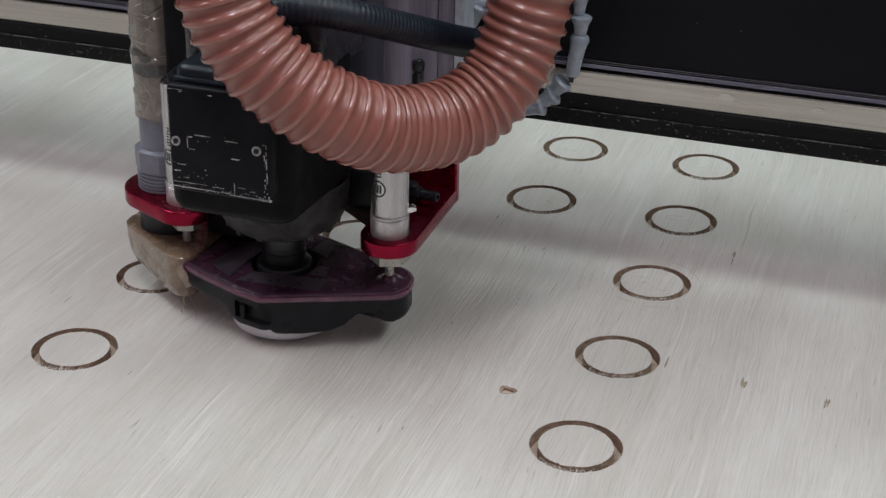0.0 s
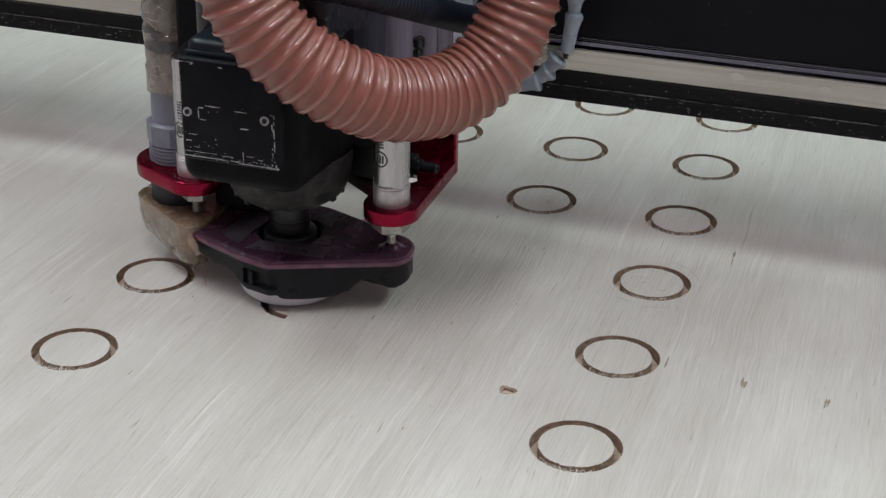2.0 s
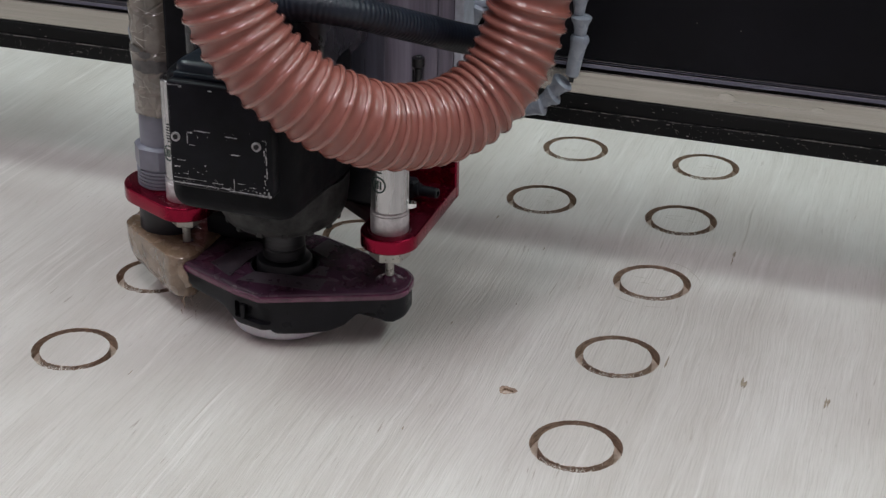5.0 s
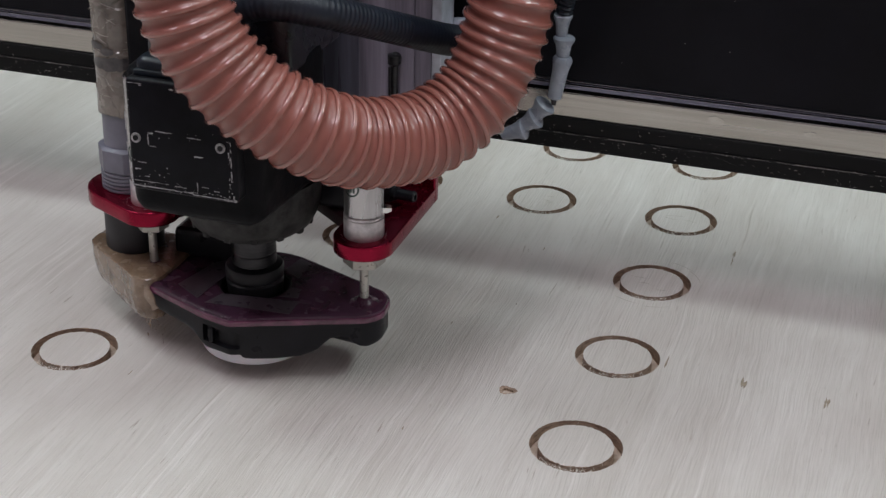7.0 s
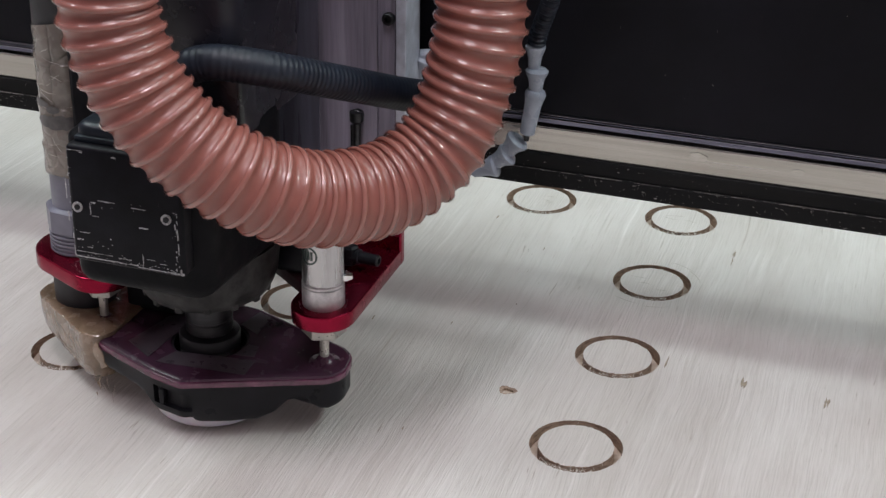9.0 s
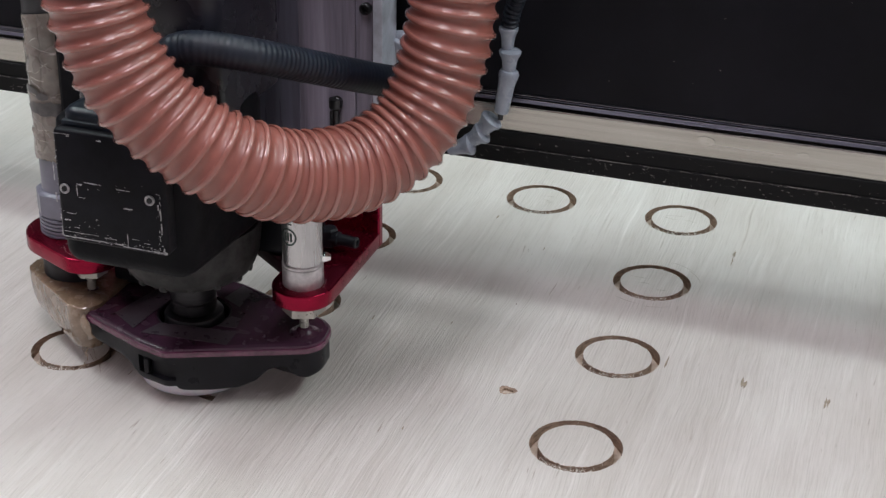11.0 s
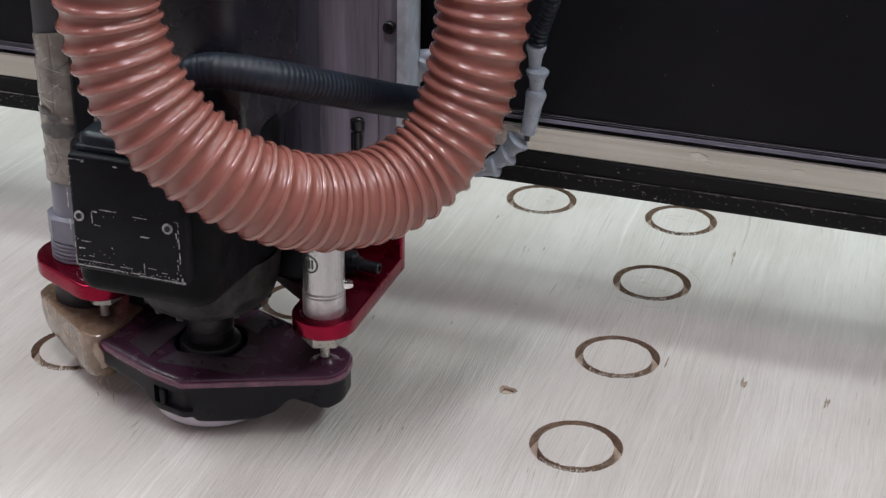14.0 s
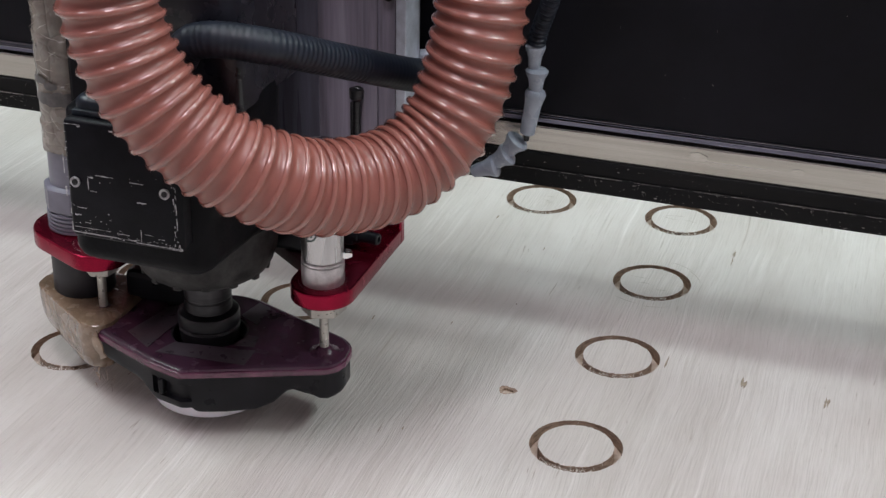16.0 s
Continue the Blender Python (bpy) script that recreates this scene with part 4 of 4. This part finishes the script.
# z plate behind the spindle
zplate = thing("z_slide_plate", "oily grey steel slide plate behind the spindle", "slide plate")
part("main_plate", block(-0.090, 0.0860, 0.0800, 0.100, 0.112, 0.46, 0.0012), PLATE, zplate, "stained grey steel plate", smooth=False)
part("side_strip", block(0.0868, 0.0985, 0.0785, 0.100, 0.112, 0.46, 0.0010), PLATE, zplate, "grey steel strip with bolt heads", smooth=False)
part("bright_edge", block(0.0992, 0.1060, 0.0770, 0.104, 0.150, 0.46, 0.0008), PLATE_EDGE, zplate, "bare aluminium edge strip", smooth=False)
# left part of the plate in a darker, bluer tone
part("dark_panel", block(-0.088, 0.0465, 0.0788, 0.0800, 0.113, 0.46, 0.0004), NAVY, zplate, "darker half of the slide plate", smooth=False)
for bx, bz in ((0.0945, 0.2440), (0.0730, 0.1770), (0.0945, 0.1500)):
    bolt = part("plate_bolt", turned(solid([(0.0040, -0.002), (0.0040, 0.0025), (0.0034, 0.0032), (0.0020, 0.0032), (0.0020, 0.0012)], n=20), pose(bx, 0.0795 if bx < .08 else 0.0778, bz, 90, 0, 0)), BOLT, zplate, "dark socket bolt")

part("stop_stem", solid([(0.0022, 0.128), (0.0026, 0.129), (0.0026, 0.172), (0.0045, 0.174), (0.0045, 0.180)], 0.0730, 0.0765, 18), COLLET, zplate, "dark stop stem under a bolt")
part("brass_stem", solid([(0.0011, 0.128), (0.0011, 0.170)], 0.0695, 0.0775, 12), COLLET, zplate, "thin dull stem")

# ---------------------------------------------------------------- the pressure foot (follows in x and y, rests on the sheet)
foot = thing("pressure_foot", "purple and black pressure foot pressing on the plywood", "pressure foot")
OUTL = even(discs((-0.002, 0, 0.0490), (0.0035, -0.0455, 0.0065), (0.0, 0.004, 0.0485), (0.0755, 0.0060, 0.0187), (0.0768, -0.0015, 0.0182), (-0.0785, 0, 0.0182), n=96), 320)


def with_hole(outline, hole_r, z0, z1, edge=0.0035):
    bm = bmesh.new()
    n = len(outline)
    hole = []
    for x, y in outline:
        a = math.atan2(y, x)
        hole.append((hole_r * math.cos(a), hole_r * math.sin(a)))
    up = [(x, y, z1) for x, y in inset(outline, edge)]
    flat = [(x, y, z1) for x, y in inset(outline, edge * 1.15)]
    seq = [[(x, y, z0) for x, y in hole], [(x, y, z0) for x, y in outline], [(x, y, z1 - edge) for x, y in outline],
           [(x, y, z1 - edge * 0.3) for x, y in inset(outline, edge * 0.3)], up, flat, [(x, y, z1) for x, y in hole], [(x, y, z0) for x, y in hole]]
    loops(bm, seq, False, False)
    return bm


plate = part("foot_plate", with_hole(OUTL, 0.0252, 0.0392, 0.0450, 0.003), PURPLE, foot, "glossy dark purple acrylic plate")
part("plate_edge", with_hole(inset(OUTL, -0.0008), 0.046, 0.0388, 0.0428, 0.0012), EDGE, plate, "frosted purple rim")


def shoe_bottom(x):
    xs = (-0.101, -0.046, -0.035, -0.028, -0.0196, -0.0160, 0.0100, 0.0112, 0.0135, 0.018, 0.030, 0.0465, 0.0563, 0.0613, 0.0645, 0.0706, 0.0762, 0.0785, 0.083, 0.088, 0.093, 0.101)
    zs = (0.0290, 0.0264, 0.0262, 0.0240, 0.0182, 0.0168, 0.0172, 0.0152, 0.0142, 0.0138, 0.0136, 0.0150, 0.0195, 0.0248, 0.0278, 0.0293, 0.0280, 0.0246, 0.0216, 0.0208, 0.0220, 0.0275)
    return float(np.interp(x, xs, zs)) - 0.0014


def pocket(outline):
    """The outline with the moulded pocket of the front pressed in."""
    return [(x, y + (0.0036 if -0.0180 < x < 0.0098 and y < -0.03 else 0.0)) for x, y in outline]


def shoe_mesh():
    bm = bmesh.new()
    o1, o2, o3 = inset(OUTL, 0.0006), inset(OUTL, 0.0014), inset(OUTL, 0.0032)
    inner = [(0.032 * math.cos(math.atan2(y, x)), 0.032 * math.sin(math.atan2(y, x))) for x, y in OUTL]
    deep = pocket(o1)
    loops(bm, [[(x, y, 0.0390) for x, y in inner], [(x, y, 0.0390) for x, y in o1], [(x, y, 0.0335) for x, y in o1], [(x, y, 0.0330) for x, y in deep],
               [(x, y, max(0.0215, shoe_bottom(x) + 0.0045)) for x, y in deep], [(x, y, max(0.0210, shoe_bottom(x) + 0.0040)) for x, y in o1],
               [(x, y, shoe_bottom(x) + 0.0022) for x, y in o1], [(x, y, shoe_bottom(x) + 0.0007) for x, y in o2],
               [(x, y, shoe_bottom(x)) for x, y in o3], [(x, y, max(shoe_bottom(x), 0.020)) for x, y in inner], [(x, y, 0.0390) for x, y in inner]], False, False)
    return bm


shoe = part("shoe", shoe_mesh(), SHOE, foot, "moulded black rubber shoe")
part("shoe_socket", block(-0.0130, -0.0095, -0.0490, -0.044, 0.0222, 0.0328, 0.0008), SHOE, shoe, "dark moulded rib in the pocket", smooth=False)
part("sliding_disc", solid([(0.0310, 0.0002), (0.0350, 0.0006), (0.0376, 0.0022), (0.0388, 0.0050), (0.0392, 0.0100), (0.0388, 0.0215)], n=72), NYLON, foot, "white nylon sliding disc")
for side in (-1, 1):
    part("guide_rod", solid([(0.0030, 0.0440), (0.0030, 0.0900)], (0.080 if side > 0 else -0.0770), 0, 20), NUT, foot, "plain steel guide rod")
    part("rod_collar", solid([(0.0108, 0.0448), (0.0085, 0.0455), (0.0062, 0.0468), (0.0048, 0.0486), (0.0030, 0.0492)], (0.080 if side > 0 else -0.0770), 0, 28), MOUND, foot, "faded domed boss round the rod")
part("hole_liner", solid([(0.0251, 0.0330), (0.0251, 0.0440), (0.0236, 0.0440), (0.0236, 0.0330)], n=56), RUBBER, foot, "black liner of the spindle hole")


def tape_patch(pts):
    bm = bmesh.new()
    loops(bm, [[(x, y, 0.0451) for x, y in pts], [(x, y, 0.0454) for x, y in pts]])
    return part("film_patch", bm, FILM, plate, "grey adhesive film patch", smooth=False)


FILM = material("greyed_film", (0.064, 0.049, 0.060), 0.34, vary=0.25, scale=90, rough_vary=0.1)
tape_patch([(-0.0200, -0.0377), (0.0396, -0.0338), (0.0390, -0.0150), (-0.0142, -0.0222)])
tape_patch([(-0.0271, -0.0342), (-0.0251, -0.0087), (-0.0216, 0.0169), (-0.0318, 0.0248), (-0.0392, 0.0187), (-0.0487, -0.0197)])
tape_patch([(0.0231, -0.0129), (0.0362, -0.0112), (0.0335, 0.0017), (0.0261, 0.0022)])
tape_patch([(0.0105, 0.0245), (0.0257, 0.0163), (0.0249, 0.0406), (0.0150, 0.0450)])


# taped dust boot on the foot's end, round the suction pipe
def boot_mesh():
    g = random.Random(3)
    o = even(discs((-0.1205, 0.0155, 0.0125), (-0.1190, 0.0370, 0.0125), (-0.0745, -0.0140, 0.0130), (-0.0740, 0.0300, 0.0130)), 150)
    cx, cy = -0.092, 0.014
    rows = []
    for k, (z, s, lift) in enumerate(((0.0120, 0.68, 0.20), (0.0122, 0.82, 0.20), (0.0145, 0.90, 0.185), (0.0205, 0.95, 0.15), (0.0300, 0.98, 0.10), (0.0380, 0.995, 0.065), (0.0440, 1.0, 0.05), (0.0468, 1.0, 0.05),
                                      (0.0477, 0.992, 0.05), (0.0481, 0.972, 0.05), (0.0484, 0.80, 0.05), (0.0486, 0.5, 0.05))):
        row = []
        for j, (x, y) in enumerate(o):
            crease = 0.006 * math.sin(j * 0.21 + k * 0.9) + 0.007 * math.sin(j * 0.53 - k * 1.7) + g.uniform(-1, 1) * 0.0035
            w = 1 + crease * (0.5 if k > 6 else 1.0)
            px, py = cx + (x - cx) * s * w, cy + (y - cy) * s * w
            row.append((px, py, z + lift * max(0.0, -0.070 - px) + g.uniform(-1, 1) * 0.0003))
        rows.append(row)
    bm = bmesh.new()
    loops(bm, rows)
    return bm


# black block added for the deep shade over the plate's back part
part("shade_block", block(-0.0720, -0.0200, 0.0200, 0.0440, 0.0452, 0.0665, 0.004), SHOE, foot, "added black block for the deep shade behind the guide rod", smooth=False)
boot = part("dust_boot", boot_mesh(), TAPE, foot, "dust boot wrapped in shiny brown packing tape")
part("tape_ridge", sweep([(-0.1290, 0.0120, 0.0503), (-0.1225, 0.0025, 0.0500), (-0.1060, -0.0088, 0.0493), (-0.0905, -0.0187, 0.0486), (-0.0795, -0.0258, 0.0480)],
                          lambda s, a: 0.0007 + 0.0003 * math.sin(s * 900) * math.sin(s * 370), 70, 10), RIDGE, boot, "shiny folded ridge of the tape")
fr = bmesh.new()
g = random.Random(8)
for k in range(9):                      # loose threads of torn tape hanging from the flap
    x, y, z = -0.060 + g.uniform(-0.008, 0.010), -0.0335 + g.uniform(-0.003, 0.001), 0.024 - g.random() * 0.012
    ln = g.uniform(0.003, 0.008)
    d = Vector((g.uniform(-.4, .7), g.uniform(-.3, .1), -1)).normalized() * ln
    side = Vector((1, 0.2, 0)) * g.uniform(0.00015, 0.0006)
    fr.faces.new([fr.verts.new(v) for v in (Vector((x, y, z)) - side, Vector((x, y, z)) + side, Vector((x, y, z)) + d + side * .3, Vector((x, y, z)) + d - side * .3)])
flap = bmesh.new()
rows = []
for k in range(7):                      # the tape's torn end, stuck down over the corner of the shoe
    u = k / 12
    p = Vector((-0.0735 + 0.027 * u, -0.0215 - 0.0172 * u ** 0.7, 0.0440 - 0.0265 * u - 0.004 * u * u))
    w = 0.0034 - 0.0016 * u + 0.0006 * math.sin(k * 2.1)
    curl = 0.0005 * math.sin(k * 1.7)
    out = Vector((-0.5, -0.85, 0)) * 0.0009
    rows.append([tuple(p + Vector((-w, 0.0007 + curl, -w * 0.6)) + out), tuple(p + out * 1.6), tuple(p + Vector((w, -0.0007 - curl, w * 0.6)) + out),
                 tuple(p + Vector((w, -0.0004 - curl, w * 0.6)) + out * 0.4), tuple(p + out), tuple(p + Vector((-w, 0.0010 + curl, -w * 0.6)) + out * 0.4)])
loops(flap, rows)
part("tape_flap", flap, TAPE, boot, "torn end of brown tape stuck over the shoe")
part("tape_fringe", fr, TAPE, boot, "frayed tape fringe", smooth=False, kind="stuff")
part("rubber_sleeve", solid([(0.0200, 0.0360), (0.0205, 0.0370), (0.0205, 0.0690), (0.0190, 0.0704)], PX, PY, 48), RUBBER, pipe, "dark rubber sleeve")

# ---------------------------------------------------------------- hoses
dust_hose = thing("dust_hose", "ribbed salmon-coloured plastic dust hose hanging in a loop", "hose")
HOSE_LINE = [(-0.002, -0.090, 0.430), (0.0005, -0.100, 0.365), (0.0045, -0.1040, 0.3182), (0.0058, -0.1050, 0.2961), (0.0118, -0.1050, 0.2737), (0.0212, -0.1040, 0.2516), (0.0350, -0.1010, 0.2318), (0.0528, -0.0950, 0.2147), (0.0697, -0.0860, 0.2013), (0.0843, -0.0740, 0.1914), (0.0976, -0.0580, 0.1826), (0.1135, -0.0380, 0.1784), (0.1268, -0.0180, 0.1775), (0.1395, 0.0000, 0.1839), (0.1507, 0.0130, 0.1962), (0.1578, 0.0220, 0.2135), (0.1624, 0.0280, 0.2324), (0.1661, 0.0310, 0.2526), (0.1673, 0.0340, 0.2722), (0.1670, 0.0360, 0.2966), (0.166, 0.039, 0.345), (0.164, 0.042, 0.42)]
HR, PITCH = 0.0250, 0.0100


def hose_r(s, a):
    u = (s / PITCH + a / (2 * math.pi)) % 1.0
    d = abs(u - 0.5) * 2            # 1 at the rib, 0 mid-valley
    return HR + 0.0033 * d ** 2.0


part("hose_wall", sweep(HOSE_LINE, hose_r, 760, 40), HOSE, dust_hose, "salmon-coloured ribbed wall")
# the rib's colour is a little paler than the wall: painted light on the crests
part("spiral_rib", helix(HOSE_LINE, HR + 0.0017, 0.0015, 0.0019, PITCH, 30, 10), RIB, dust_hose, "spiral rib, its lit crest painted slightly paler")
black_hose = thing("cable_conduit", "black ribbed cable conduit behind the dust hose", "conduit")
BLACK_LINE = [(0.0200, -0.0580, 0.2385), (0.0275, -0.0600, 0.2495), (0.0364, -0.0600, 0.2537), (0.0491, -0.0580, 0.2547), (0.0705, -0.0460, 0.2497), (0.0865, -0.0200, 0.2380), (0.1015, 0.0120, 0.2239), (0.1181, 0.0450, 0.2095), (0.1372, 0.0640, 0.2025), (0.148, 0.074, 0.194)]
cut = len(BLACK_LINE) - 4
part("conduit_wall", sweep(BLACK_LINE[:cut + 1], lambda s, a: 0.0102 + 0.00012 * math.sin(2 * math.pi * s / 0.0034), 420, 24), CONDUIT, black_hose, "finely ribbed black wall")
part("conduit_sleeve", sweep(BLACK_LINE[cut:], lambda s, a: 0.0103 + 0.00004 * math.sin(2 * math.pi * s / 0.0034), 120, 28), CONDUIT, black_hose, "smooth black rubber sleeve")

# ---------------------------------------------------------------- movement


def head_xy():
    rows = []

    def circle(start, cy):
        for k in range(37):
            a = -math.pi / 2 - 2 * math.pi * k / 36
            rows.append((start + TURN * k / 36, PATH_R * math.cos(a), cy + PATH_R * math.sin(a)))
    y1, y2 = STEP - PATH_R, -PATH_R
    rows.append((0.0, 0.0, y1))
    rows.append((0.28, 0.0, y1))
    circle(0.36, STEP)
    rows.append((4.61, 0.0, y1))
    for t, u in ((6.58, 0), (6.70, 0.062), (6.80, 0.172), (7.0, 0.412), (7.2, 0.645), (7.4, 0.915), (7.5, 0.985), (7.58, 0.998), (7.66, 1.0), (9.79, 1.0)):
        rows.append((t, 0.0, y1 + (y2 - y1) * u))
    circle(9.87, 0.0)
    rows.append((14.12, 0.0, y2))
    rows.append((16.0, 0.0, y2))
    return rows


LIFT = [(0.0, 0), (4.81, 0), (4.98, 2.3), (5.48, 9.7), (5.98, 17.8), (6.23, 20.6), (6.48, 21.0), (7.88, 21.0), (8.0, 20.2), (8.5, 13.2), (9.0, 5.5), (9.2, 2.3), (9.34, 0.4), (9.42, 0.0),
        (14.33, 0), (14.5, 2.3), (15.0, 9.7), (15.5, 17.8), (15.75, 20.6), (16.0, 21.0)]


def move(ob, share, use_x=True):
    xy = head_xy()
    tx = [r[0] for r in xy]
    lt, lz = [r[0] for r in LIFT], [r[1] for r in LIFT]
    times = sorted(set([round(t, 3) for t in tx] + [round(t, 3) for t in lt] + [5.2, 5.75, 8.2, 8.38, 8.75, 14.75, 15.27, 15.4]))
    rows, seen = [], set()
    for t in times:
        if frame(t) in seen:
            continue
        seen.add(frame(t))
        x = float(np.interp(t, tx, [r[1] for r in xy])) if use_x else 0.0
        y = float(np.interp(t, tx, [r[2] for r in xy]))
        rows.append((t, pose(x, y, share(float(np.interp(t, lt, lz)) / 1000))))
    walk(ob, rows)


def motions():
    for ob in (router, cyl_left, cyl_right, brk_l, brk_r, pipe, zplate):
        move(ob, lambda z: z)
    move(foot, lambda z: max(0.0, z - 0.014))
    move(dust_hose, lambda z: 0.45 * z)
    move(black_hose, lambda z: 0.85 * z)
    for ob in (carriage, coolant, clamp_l):
        move(ob, lambda z: 0.0)
    move(gantry, lambda z: 0.0, use_x=False)
    for piece, t in CHIPS:
        up, down = pose(0, 0, 0), pose(0, 0, -0.009)
        walk(piece, [(0.0, up), (t, up), (t + 0.07, down), (16.0, down)])


motions()
